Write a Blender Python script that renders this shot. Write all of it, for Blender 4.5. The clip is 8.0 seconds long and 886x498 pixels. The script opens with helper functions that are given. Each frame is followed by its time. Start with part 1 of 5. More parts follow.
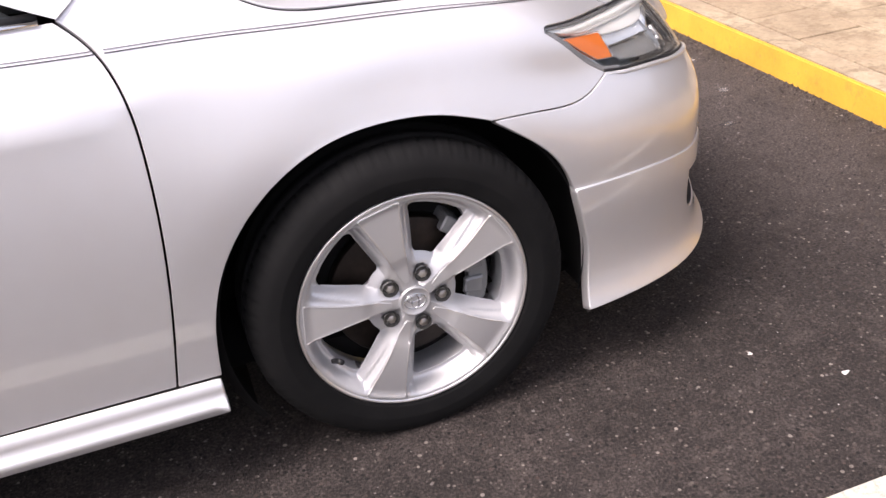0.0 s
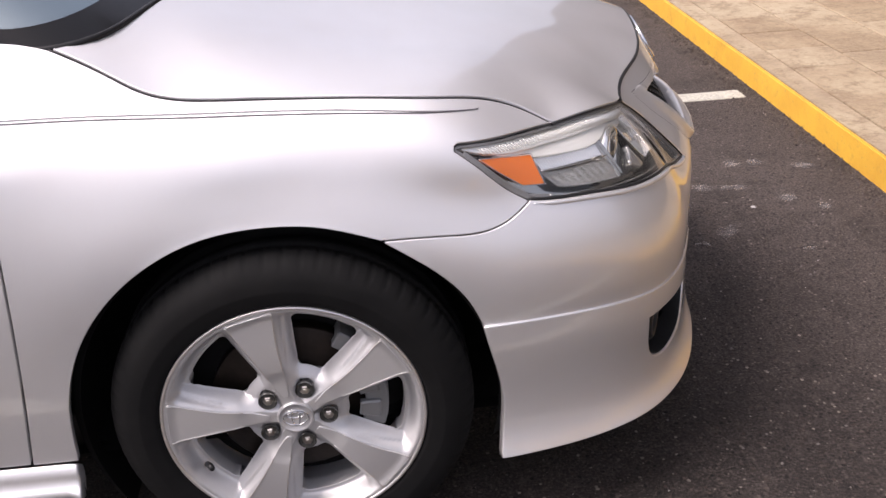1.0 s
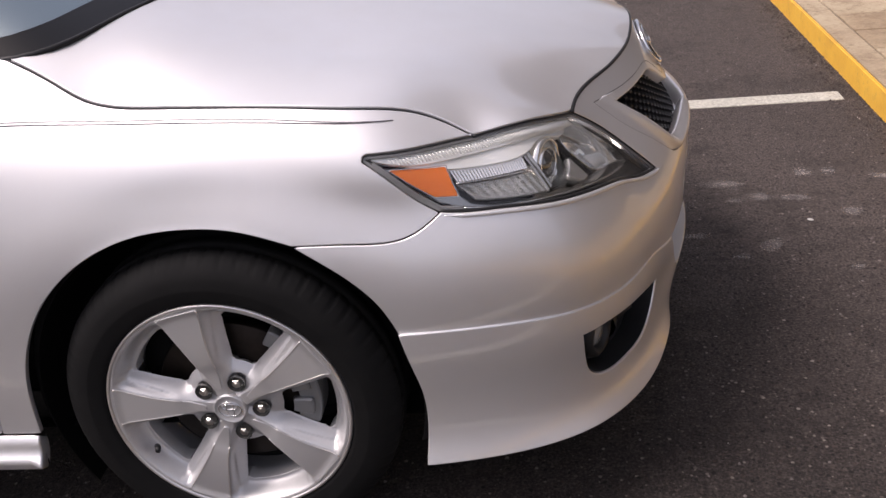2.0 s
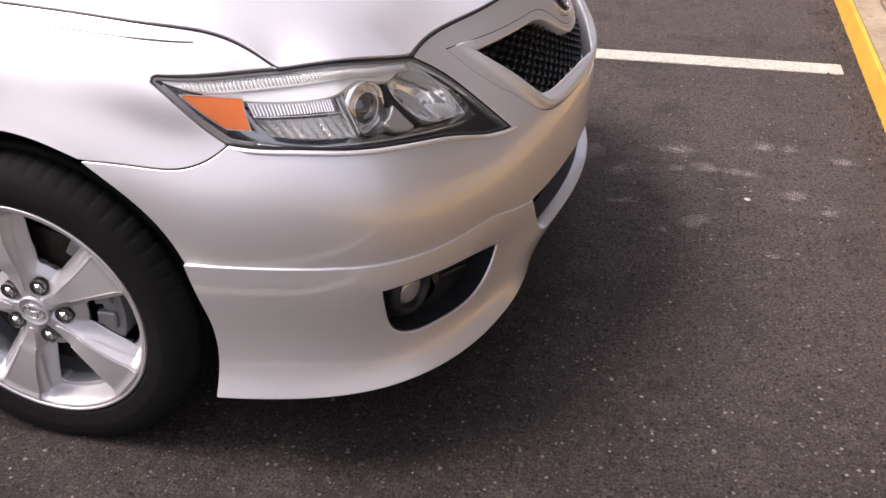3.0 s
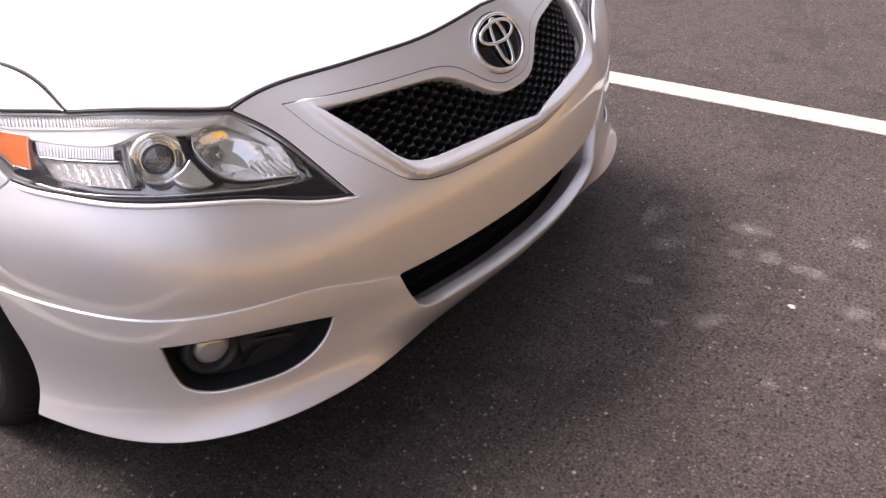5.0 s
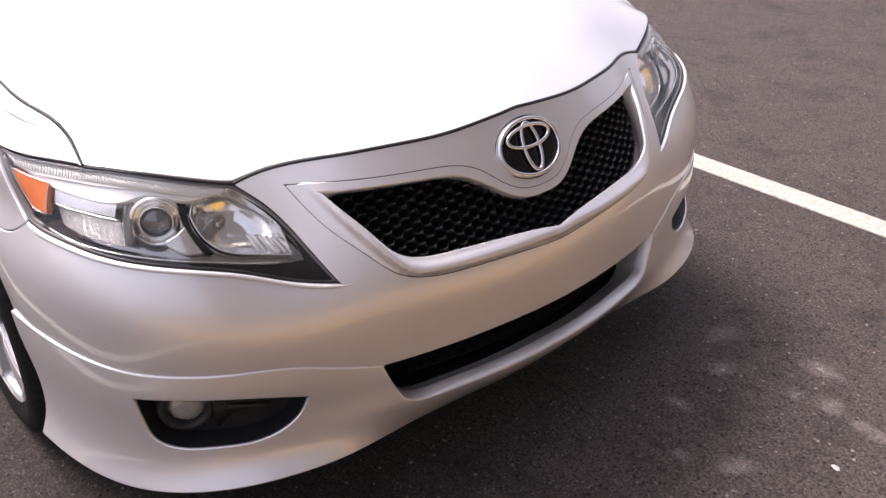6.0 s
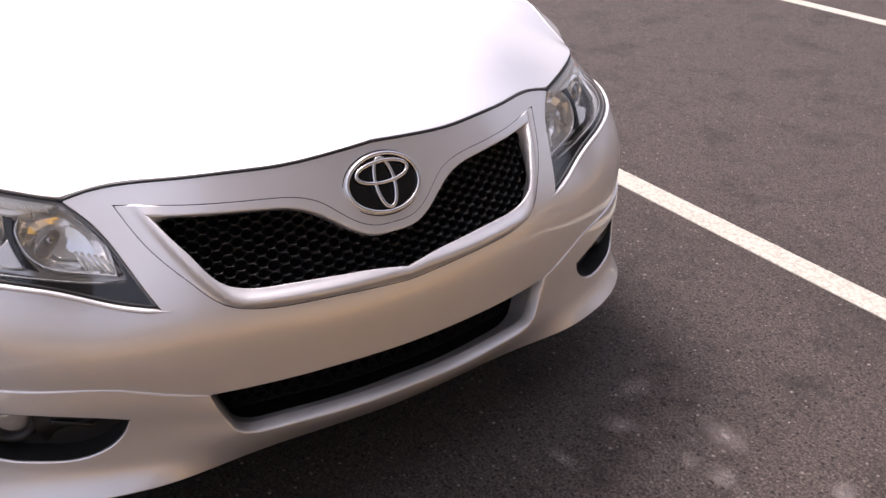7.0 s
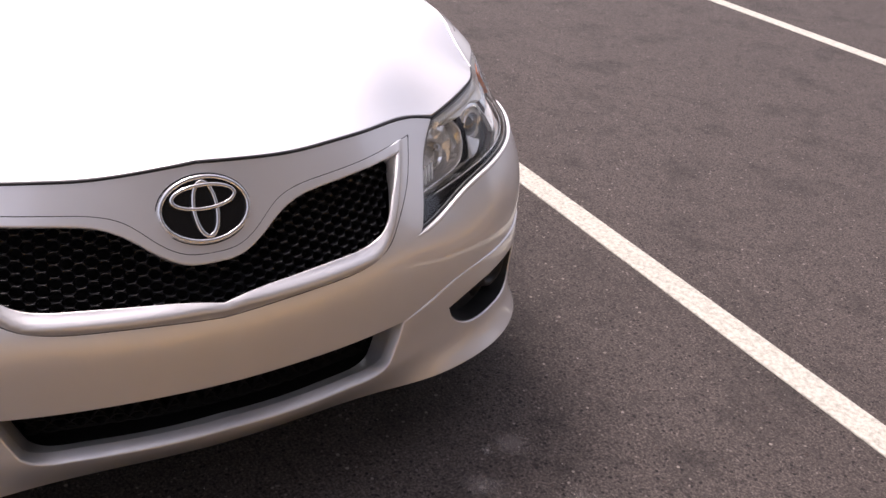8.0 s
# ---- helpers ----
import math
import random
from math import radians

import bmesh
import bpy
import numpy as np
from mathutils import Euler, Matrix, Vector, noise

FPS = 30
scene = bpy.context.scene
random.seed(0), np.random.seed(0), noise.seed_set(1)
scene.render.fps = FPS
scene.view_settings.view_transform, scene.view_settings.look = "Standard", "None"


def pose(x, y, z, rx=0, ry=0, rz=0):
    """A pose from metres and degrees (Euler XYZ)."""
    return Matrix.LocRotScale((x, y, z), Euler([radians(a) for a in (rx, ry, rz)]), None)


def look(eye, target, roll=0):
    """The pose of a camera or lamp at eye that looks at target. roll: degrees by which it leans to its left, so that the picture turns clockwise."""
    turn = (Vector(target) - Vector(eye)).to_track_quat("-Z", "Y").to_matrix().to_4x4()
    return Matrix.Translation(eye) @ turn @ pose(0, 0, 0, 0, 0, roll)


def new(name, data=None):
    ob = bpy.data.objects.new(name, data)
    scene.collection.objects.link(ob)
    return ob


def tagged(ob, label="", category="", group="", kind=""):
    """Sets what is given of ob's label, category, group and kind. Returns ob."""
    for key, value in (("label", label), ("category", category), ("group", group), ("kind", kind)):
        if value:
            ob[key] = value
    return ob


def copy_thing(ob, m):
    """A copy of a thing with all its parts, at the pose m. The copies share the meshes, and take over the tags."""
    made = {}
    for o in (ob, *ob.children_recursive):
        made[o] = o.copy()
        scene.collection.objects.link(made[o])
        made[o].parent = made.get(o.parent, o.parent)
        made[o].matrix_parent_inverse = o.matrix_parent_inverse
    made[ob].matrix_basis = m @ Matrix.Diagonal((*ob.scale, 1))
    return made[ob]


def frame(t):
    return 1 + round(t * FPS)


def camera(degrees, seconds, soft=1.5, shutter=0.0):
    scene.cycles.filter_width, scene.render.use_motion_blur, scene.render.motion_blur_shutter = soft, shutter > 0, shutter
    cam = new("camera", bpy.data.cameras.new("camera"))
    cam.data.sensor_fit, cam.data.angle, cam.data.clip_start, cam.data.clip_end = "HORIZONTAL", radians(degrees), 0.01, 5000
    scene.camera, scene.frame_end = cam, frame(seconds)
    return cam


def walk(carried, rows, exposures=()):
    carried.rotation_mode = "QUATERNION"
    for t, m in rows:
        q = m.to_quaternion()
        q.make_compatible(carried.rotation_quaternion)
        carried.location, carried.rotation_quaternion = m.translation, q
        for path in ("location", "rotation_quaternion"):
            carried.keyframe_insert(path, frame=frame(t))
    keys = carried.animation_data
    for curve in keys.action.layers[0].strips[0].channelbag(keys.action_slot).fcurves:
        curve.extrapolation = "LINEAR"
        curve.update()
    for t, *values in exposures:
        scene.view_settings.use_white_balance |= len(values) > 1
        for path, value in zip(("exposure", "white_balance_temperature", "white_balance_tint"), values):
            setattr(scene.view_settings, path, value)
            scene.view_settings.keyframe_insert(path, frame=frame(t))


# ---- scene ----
cam = camera(51.7, 8.0)
PATH = [
    (0, (-0.399, -2.331, 1.312), (0.128, -0.691, 0.296), -5.1),
    (0.5, (-0.092, -2.355, 1.329), (0.167, -0.602, 0.402), -9.2),
    (1, (0.201, -2.232, 1.337), (0.311, -0.463, 0.411), -3.4),
    (1.2, (0.285, -2.199, 1.357), (0.371, -0.434, 0.421), -3.8),
    (2.3, (0.779, -2.238, 1.334), (0.405, -0.502, 0.416), -5.4),
    (2.5, (0.86, -2.198, 1.329), (0.495, -0.494, 0.347), -2.9),
    (3, (1.102, -2.063, 1.336), (0.692, -0.426, 0.263), -1.1),
    (3.5, (1.341, -1.974, 1.334), (0.604, -0.462, 0.253), -4.4),
    (4, (1.56, -1.857, 1.328), (0.582, -0.462, 0.282), -5.1),
    (4.5, (1.701, -1.632, 1.33), (0.71, -0.236, 0.295), -3.0),
    (4.7, (1.755, -1.565, 1.331), (0.767, -0.184, 0.274), -3.4),
    (5.8, (2.034, -1.254, 1.424), (0.699, -0.146, 0.43), -3.7),
    (6, (2.049, -1.175, 1.428), (0.687, -0.086, 0.447), -1.8),
    (6.5, (2.126, -0.966, 1.447), (0.771, 0.133, 0.47), 1.2),
    (7, (2.259, -0.766, 1.44), (0.783, 0.185, 0.483), -0.2),
    (7.5, (2.311, -0.582, 1.442), (0.726, 0.155, 0.47), -1.5),
    (8, (2.276, -0.361, 1.462), (0.78, 0.535, 0.483), 4.6),
]
EXPOSURES = [(0.0, 1.44, 6300, 21), (0.5, 1.33, 6300, 21), (1.0, 1.00, 6300, 21), (2.5, 0.66, 6350, 22), (3.0, 1.13, 6350, 22), (3.5, 1.49, 6350, 24), (4.5, 1.51, 6350, 24), (6.0, 1.31, 6350, 24), (8.0, 1.13, 6350, 24)]

walk(cam, [(t, look(eye, target, roll)) for t, eye, target, roll in PATH], EXPOSURES)


# ---- light ----
world = bpy.data.worlds.new("world")
scene.world = world
world.use_nodes = True
sky = world.node_tree.nodes.new("ShaderNodeTexSky")
sky.sky_type, sky.sun_disc = "NISHITA", False
SUN_UP, SUN_ROUND = radians(56), radians(256)
sky.sun_elevation, sky.sun_rotation = SUN_UP, SUN_ROUND
sky.air_density, sky.dust_density, sky.ozone_density = 1.0, 8.0, 1.0
back = world.node_tree.nodes["Background"]
back.inputs["Strength"].default_value = 0.06
# an even deck of thin cloud over the clear sky
deck = world.node_tree.nodes.new("ShaderNodeMix")
deck.data_type, deck.blend_type = "RGBA", "ADD"
deck.inputs[0].default_value = 1.0
deck.inputs[7].default_value = (3.7, 3.68, 3.65, 1)
world.node_tree.links.new(sky.outputs[0], deck.inputs[6])
world.node_tree.links.new(deck.outputs[2], back.inputs[0])
sun = new("sun", bpy.data.lights.new("sun", "SUN"))
sun.data.energy, sun.data.angle, sun.data.color = 1.9, radians(26), (1.0, 0.95, 0.88)
sun_way = Vector((math.sin(SUN_ROUND) * math.cos(SUN_UP), math.cos(SUN_ROUND) * math.cos(SUN_UP), math.sin(SUN_UP)))
sun.matrix_world = look(sun_way * 20, (0, 0, 0))


# ---- materials ----
def paint(name, colour, rough=0.5, metal=0.0, coat=0.0, coat_rough=0.03, spec=0.5):
    m = bpy.data.materials.new(name)
    m.use_nodes = True
    b = m.node_tree.nodes["Principled BSDF"]
    b.inputs["Base Color"].default_value = (*colour, 1)
    b.inputs["Roughness"].default_value, b.inputs["Metallic"].default_value = rough, metal
    b.inputs["Coat Weight"].default_value, b.inputs["Coat Roughness"].default_value = coat, coat_rough
    b.inputs["Specular IOR Level"].default_value = spec
    return m


def nd(m, kind, **values):
    n = m.node_tree.nodes.new("ShaderNode" + kind)
    for key, value in values.items():
        n.inputs[key.replace("_", " ")].default_value = value
    return n


def join(m, a, b):
    m.node_tree.links.new(a, b)


def place_of(m):
    return nd(m, "TexCoord").outputs["Object"]


def noise_tex(m, scale, detail=4.0, rough=0.6, at=None):
    n = nd(m, "TexNoise", Scale=scale, Detail=detail, Roughness=rough)
    join(m, at or place_of(m), n.inputs["Vector"])
    return n.outputs["Fac"]


def ramp(m, fac, stops):
    r = nd(m, "ValToRGB")
    e = r.color_ramp.elements
    while len(e) < len(stops):
        e.new(0.5)
    for k, (at, c) in enumerate(stops):
        e[k].position, e[k].color = at, (*c, 1)
    join(m, fac, r.inputs[0])
    return r.outputs[0]


def mixed(m, fac, a, b, how="MIX"):
    x = m.node_tree.nodes.new("ShaderNodeMix")
    x.data_type, x.blend_type = "RGBA", how
    for value, slot in ((fac, x.inputs[0]), (a, x.inputs[6]), (b, x.inputs[7])):
        if isinstance(value, (int, float)):
            slot.default_value = value
        elif isinstance(value, tuple):
            slot.default_value = (*value, 1)
        else:
            join(m, value, slot)
    return x.outputs[2]


def bump(m, height, strength, distance):
    b = nd(m, "Bump", Strength=strength, Distance=distance)
    join(m, height, b.inputs["Height"])
    join(m, b.outputs[0], m.node_tree.nodes["Principled BSDF"].inputs["Normal"])


def base(m):
    return m.node_tree.nodes["Principled BSDF"].inputs


def silver_paint():
    m = paint("silver_paint", (0.76, 0.76, 0.77), 0.48, 0.78, 1.0, 0.02)
    base(m)["Coat IOR"].default_value = 1.62
    dust = noise_tex(m, 4.0, 3.0)
    c = ramp(m, dust, [(0.3, (0.77, 0.765, 0.77)), (0.75, (0.73, 0.715, 0.71))])
    join(m, c, base(m)["Base Color"])
    join(m, ramp(m, dust, [(0.3, (0.46,) * 3), (0.75, (0.52,) * 3)]), base(m)["Roughness"])
    return m


def sums(m, how, a, b):
    n = m.node_tree.nodes.new("ShaderNodeMath")
    n.operation = how
    for value, slot in ((a, n.inputs[0]), (b, n.inputs[1])):
        if isinstance(value, (int, float)):
            slot.default_value = value
        else:
            join(m, value, slot)
    return n.outputs[0]


def between(m, value, lo, hi, top):
    """0 at lo, rising to top at hi."""
    n = nd(m, "MapRange")
    join(m, value, n.inputs[0])
    n.inputs[1].default_value, n.inputs[2].default_value, n.inputs[4].default_value = lo, hi, top
    return n.outputs[0]


def asphalt_mat():
    m = paint("asphalt", (0.05, 0.045, 0.042), 0.8, spec=0.3)
    at = place_of(m)
    fine = noise_tex(m, 150.0, 3.0, 0.7, at)
    wide = noise_tex(m, 0.9, 6.0, 0.6, at)
    mid = noise_tex(m, 7.0, 6.0, 0.7, at)
    blot = noise_tex(m, 22.0, 5.0, 0.7, at)
    c = ramp(m, fine, [(0.34, (0.014, 0.011, 0.010)), (0.52, (0.038, 0.0315, 0.029)), (0.68, (0.10, 0.084, 0.077))])
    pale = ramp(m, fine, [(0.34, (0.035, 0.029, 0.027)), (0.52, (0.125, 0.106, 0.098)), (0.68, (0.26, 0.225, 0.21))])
    c = mixed(m, between(m, wide, 0.42, 0.72, 0.4), c, pale)
    # bays beyond the car: weathered grey, paled further in place of stronger light there
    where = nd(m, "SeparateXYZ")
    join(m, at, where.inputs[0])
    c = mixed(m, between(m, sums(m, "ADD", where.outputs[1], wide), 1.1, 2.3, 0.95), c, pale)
    # dusty, scuffed stretch near the kerb, paled further to make up missing light
    gap = m.node_tree.nodes.new("ShaderNodeVectorMath")
    gap.operation = "DISTANCE"
    join(m, at, gap.inputs[0])
    gap.inputs[1].default_value = (1.22, 0.62, 0)
    c = mixed(m, between(m, sums(m, "ADD", gap.outputs["Value"], mid), 1.85, 0.85, 1.0), c, pale)
    # mottling, from hand-sized blots to coins
    c = mixed(m, between(m, mid, 0.47, 0.32, 0.4), c, (0.016, 0.013, 0.012))
    c = mixed(m, between(m, mid, 0.53, 0.70, 0.5), c, pale)
    c = mixed(m, between(m, noise_tex(m, 3.1, 5.0, 0.65, at), 0.52, 0.66, 0.45), c, (0.022, 0.0185, 0.017))
    c = mixed(m, between(m, blot, 0.46, 0.32, 0.45), c, (0.016, 0.0135, 0.0125))
    c = mixed(m, between(m, blot, 0.55, 0.70, 0.4), c, (0.17, 0.145, 0.134))
    coarse = noise_tex(m, 55.0, 3.0, 0.75, at)
    c = mixed(m, between(m, coarse, 0.46, 0.34, 0.55), c, (0.012, 0.010, 0.0095))
    c = mixed(m, between(m, coarse, 0.57, 0.68, 0.35), c, (0.19, 0.16, 0.147))
    # single chips: most dull, some pale, some black, some rusty
    for scale, size, much in ((115.0, 0.27, 0.5), (62.0, 0.23, 0.65), (40.0, 0.18, 0.85), (24.0, 0.10, 0.95)):
        chip = nd(m, "TexVoronoi", Scale=scale, Randomness=1.0)
        join(m, at, chip.inputs["Vector"])
        split = nd(m, "SeparateColor")
        join(m, chip.outputs["Color"], split.inputs[0])
        tone = ramp(m, split.outputs[0], [(0.0, (0.002, 0.002, 0.002)), (0.45, (0.012, 0.010, 0.010)), (0.62, (0.085, 0.060, 0.051)), (0.90, (0.15, 0.13, 0.12)), (1.0, (0.46, 0.42, 0.38))])
        c = mixed(m, sums(m, "LESS_THAN", chip.outputs["Distance"], size), c, mixed(m, much, c, tone))
    c = mixed(m, 1.0, c, (0.575, 0.55, 0.53), "MULTIPLY")
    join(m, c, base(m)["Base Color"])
    bump(m, fine, 0.8, 0.005)
    return m


def rough_mat(name, dark, light, scale, rough=0.8, relief=0.003, fine=90.0):
    m = paint(name, light, rough)
    at = place_of(m)
    a, b = noise_tex(m, scale, 6.0, 0.65, at), noise_tex(m, fine, 3.0, 0.7, at)
    c = ramp(m, a, [(0.35, dark), (0.65, light)])
    c = mixed(m, 0.25, c, ramp(m, b, [(0.3, dark), (0.7, light)]))
    join(m, c, base(m)["Base Color"])
    bump(m, b, 0.6, relief)
    return m


def slab_mat():
    m = paint("slab_stone", (0.5, 0.4, 0.28), 0.8)
    at = nd(m, "NewGeometry").outputs["Position"]
    own = nd(m, "ObjectInfo").outputs["Random"]
    a, b = noise_tex(m, 2.2, 6.0, 0.65, at), noise_tex(m, 45.0, 4.0, 0.7, at)
    c = ramp(m, a, [(0.34, (0.17, 0.112, 0.063)), (0.44, (0.32, 0.233, 0.148)), (0.53, (0.46, 0.38, 0.262)), (0.68, (0.55, 0.47, 0.345))])
    c = mixed(m, 0.35, c, ramp(m, own, [(0.0, (0.42, 0.31, 0.20)), (1.0, (0.62, 0.53, 0.40))]))
    c = mixed(m, between(m, noise_tex(m, 1.3, 6.0, 0.75, at), 0.52, 0.63, 0.85), c, (0.17, 0.115, 0.068))
    c = mixed(m, between(m, noise_tex(m, 9.0, 6.0, 0.8, at), 0.51, 0.62, 0.8), c, (0.20, 0.14, 0.085))
    c = mixed(m, between(m, noise_tex(m, 4.6, 8.0, 0.8, at), 0.53, 0.60, 0.6), c, (0.20, 0.135, 0.08))
    c = mixed(m, 0.3, c, ramp(m, b, [(0.35, (0.33, 0.25, 0.17)), (0.7, (0.62, 0.53, 0.4))]))
    c = mixed(m, 1.0, c, (0.76, 0.74, 0.69), "MULTIPLY")
    join(m, c, base(m)["Base Color"])
    bump(m, b, 0.5, 0.003)
    return m


def clear_mat(name, tint=(0.96, 0.97, 0.98), rough=0.03, ior=1.5):
    """A thin clear sheet: light passes, gloss by the angle."""
    m = bpy.data.materials.new(name)
    m.use_nodes = True
    t = m.node_tree
    t.nodes.remove(t.nodes["Principled BSDF"])
    see, shine, mix, fr = nd(m, "BsdfTransparent"), nd(m, "BsdfGlossy"), nd(m, "MixShader"), nd(m, "MapRange")
    edge, power = nd(m, "LayerWeight", Blend=0.5), m.node_tree.nodes.new("ShaderNodeMath")
    power.operation = "POWER"
    power.inputs[1].default_value = 4.0
    fr.inputs[3].default_value = ((ior - 1) / (ior + 1)) ** 2
    join(m, edge.outputs["Facing"], power.inputs[0])
    join(m, power.outputs[0], fr.inputs[0])
    see.inputs["Color"].default_value, shine.inputs["Roughness"].default_value = (*tint, 1), rough
    for a, b in ((fr.outputs[0], mix.inputs[0]), (see.outputs[0], mix.inputs[1]), (shine.outputs[0], mix.inputs[2]), (mix.outputs[0], t.nodes["Material Output"].inputs[0])):
        t.links.new(a, b)
    return m


def worn_patch():
    """A thin pale film, broken up by its own grain."""
    m = rough_mat("dried_mud", (0.17, 0.15, 0.14), (0.31, 0.275, 0.255), 30.0, 0.9, 0.001)
    split, flat = nd(m, "SeparateXYZ"), nd(m, "CombineXYZ")
    join(m, nd(m, "TexCoord").outputs["Generated"], split.inputs[0])
    for k in (0, 1):
        join(m, sums(m, "MULTIPLY", sums(m, "SUBTRACT", split.outputs[k], 0.5), 2.0), flat.inputs[k])
    fade = nd(m, "TexGradient")
    fade.gradient_type = "SPHERICAL"
    join(m, flat.outputs[0], fade.inputs[0])
    n = noise_tex(m, 45.0, 6.0, 0.75)
    join(m, between(m, sums(m, "ADD", n, sums(m, "MULTIPLY", fade.outputs["Fac"], 0.5)), 0.52, 1.02, 0.60), base(m)["Alpha"])
    return m


SILVER = silver_paint()
ASPHALT = asphalt_mat()
TYRE = rough_mat("tyre_rubber", (0.004, 0.004, 0.0043), (0.008, 0.0078, 0.0078), 14.0, 0.85, 0.0006, 300.0)
BLACK = rough_mat("black_plastic", (0.012, 0.012, 0.0125), (0.021, 0.021, 0.022), 20.0, 0.42, 0.0003, 400.0)
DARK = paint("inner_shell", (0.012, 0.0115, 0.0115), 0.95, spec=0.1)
GLOSS_BLACK = paint("gloss_black", (0.006, 0.006, 0.0065), 0.15, spec=0.35)
GREY_BEZEL = paint("smoked_bezel", (0.28, 0.275, 0.26), 0.25, 0.8)
CHROME = paint("chrome", (0.78, 0.78, 0.79), 0.03, 1.0)
LAMP_SILVER = paint("silvered_plastic", (0.84, 0.83, 0.80), 0.10, 0.8)
LAMP_WHITE = paint("white_lamp_plastic", (0.88, 0.87, 0.82), 0.2, 0.3)
GLOSS_GRILLE = paint("grille_plastic", (0.012, 0.012, 0.013), 0.28, spec=0.5)
REFLECTOR = paint("reflector", (0.93, 0.92, 0.88), 0.07, 0.9)
ALLOY = rough_mat("alloy_paint", (0.54, 0.535, 0.535), (0.62, 0.615, 0.615), 12.0, 0.42, 0.0002, 300.0)
base(ALLOY)["Metallic"].default_value = 0.6
MACHINED = paint("machined_alloy", (0.66, 0.655, 0.655), 0.38, 0.65)
RIM_BRIGHT = paint("bright_rim_metal", (0.74, 0.72, 0.70), 0.34, 0.85)
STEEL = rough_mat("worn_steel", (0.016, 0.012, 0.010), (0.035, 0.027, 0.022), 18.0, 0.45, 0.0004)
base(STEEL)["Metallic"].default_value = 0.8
STEEL_BRIGHT = paint("plated_steel", (0.50, 0.48, 0.46), 0.28, 1.0)
CALIPER = paint("cast_aluminium", (0.26, 0.265, 0.27), 0.45, 0.5)
AMBER = paint("amber_lens", (0.70, 0.17, 0.025), 0.35, 0.0, coat=0.15, spec=0.1)
SMOKED = paint("lamp_bezel_chrome", (0.44, 0.425, 0.395), 0.13, 0.9)
LENS_EDGE = paint("frosted_lens_edge", (0.17, 0.165, 0.16), 0.3)
BROW = paint("bright_brow", (0.84, 0.83, 0.81), 0.16, 1.0)
DOME = paint("pale_bezel", (0.62, 0.60, 0.56), 0.15, 0.75)
CLEAR = clear_mat("clear_lens", ior=1.55)
LAMP_GLASS = paint("frosted_glass", (0.46, 0.455, 0.44), 0.12, 0.5, 0.8)
BOWL = paint("silvered_bowl", (0.93, 0.92, 0.90), 0.08, 0.8)
PROJECTOR = paint("projector_glass", (0.16, 0.155, 0.145), 0.04, 0.7, 1.0)
GLASS = clear_mat("tinted_glass", (0.30, 0.36, 0.36), 0.0, 4.0)
# gloss tinted cyan: the blue of the reflected sky put into the colour
next(n for n in GLASS.node_tree.nodes if n.type == "BSDF_GLOSSY").inputs["Color"].default_value = (0.80, 0.95, 1.0, 1)
STRIPE = paint("stripe_film", (0.10, 0.09, 0.10), 0.4)
YELLOW = rough_mat("yellow_paint", (0.62, 0.335, 0.04), (0.75, 0.445, 0.05), 5.0, 0.55, 0.002, 60.0)
fade = noise_tex(YELLOW, 7.0, 6.0, 0.75)
worn = base(YELLOW)["Base Color"].links[0].from_socket
worn = mixed(YELLOW, between(YELLOW, fade, 0.56, 0.70, 0.55), worn, (0.36, 0.22, 0.06))
worn = mixed(YELLOW, between(YELLOW, noise_tex(YELLOW, 60.0, 4.0, 0.7), 0.60, 0.70, 0.5), worn, (0.30, 0.22, 0.12))
join(YELLOW, worn, base(YELLOW)["Base Color"])
WHITE_LINE = rough_mat("line_paint", (0.27, 0.26, 0.22), (0.60, 0.585, 0.505), 75.0, 0.75, 0.004, 240.0)
SLAB = slab_mat()
MORTAR = rough_mat("mortar", (0.10, 0.08, 0.06), (0.24, 0.20, 0.15), 12.0, 0.9, 0.003)
base(BLACK)["Specular IOR Level"].default_value = 0.3
base(TYRE)["Specular IOR Level"].default_value = 0.2
GRIT = rough_mat("grit_stone", (0.08, 0.07, 0.066), (0.17, 0.15, 0.14), 30.0, 0.9, 0.001)
# kept dark so that the added wall sends little light back
BLOCKING_WALL = rough_mat("blocking_wall", (0.055, 0.053, 0.05), (0.085, 0.082, 0.078), 1.5, 0.85, 0.003)
MUD = worn_patch()
SCRAP = rough_mat("pale_scrap", (0.45, 0.43, 0.41), (0.75, 0.73, 0.70), 40.0, 0.7, 0.001)


# ---- the body's surface: a plan line and the sections that hang on it ----
def bend(xs, ys):
    """Second derivatives of the natural cubic spline through ys (n, ...) at xs."""
    n, h = len(xs), np.diff(xs)
    a, r = np.zeros((n, n)), np.zeros_like(ys)
    a[0, 0] = a[-1, -1] = 1
    for i in range(1, n - 1):
        a[i, i - 1 : i + 2] = h[i - 1], 2 * (h[i - 1] + h[i]), h[i]
        r[i] = 6 * ((ys[i + 1] - ys[i]) / h[i] - (ys[i] - ys[i - 1]) / h[i - 1])
    return np.linalg.solve(a, r.reshape(n, -1)).reshape(ys.shape)


def spline(xs, ys, q):
    """The natural cubic spline through ys at xs, taken at q; straight beyond the ends."""
    xs, ys, q = np.asarray(xs, float), np.asarray(ys, float), np.atleast_1d(np.asarray(q, float))
    m = bend(xs, ys)
    i = np.clip(np.searchsorted(xs, q) - 1, 0, len(xs) - 2)
    form = (-1,) + (1,) * (ys.ndim - 1)
    h = (xs[i + 1] - xs[i]).reshape(form)
    a, b = (xs[i + 1] - q).reshape(form) / h, (q - xs[i]).reshape(form) / h
    return a * ys[i] + b * ys[i + 1] + ((a**3 - a) * m[i] + (b**3 - b) * m[i + 1]) * h * h / 6


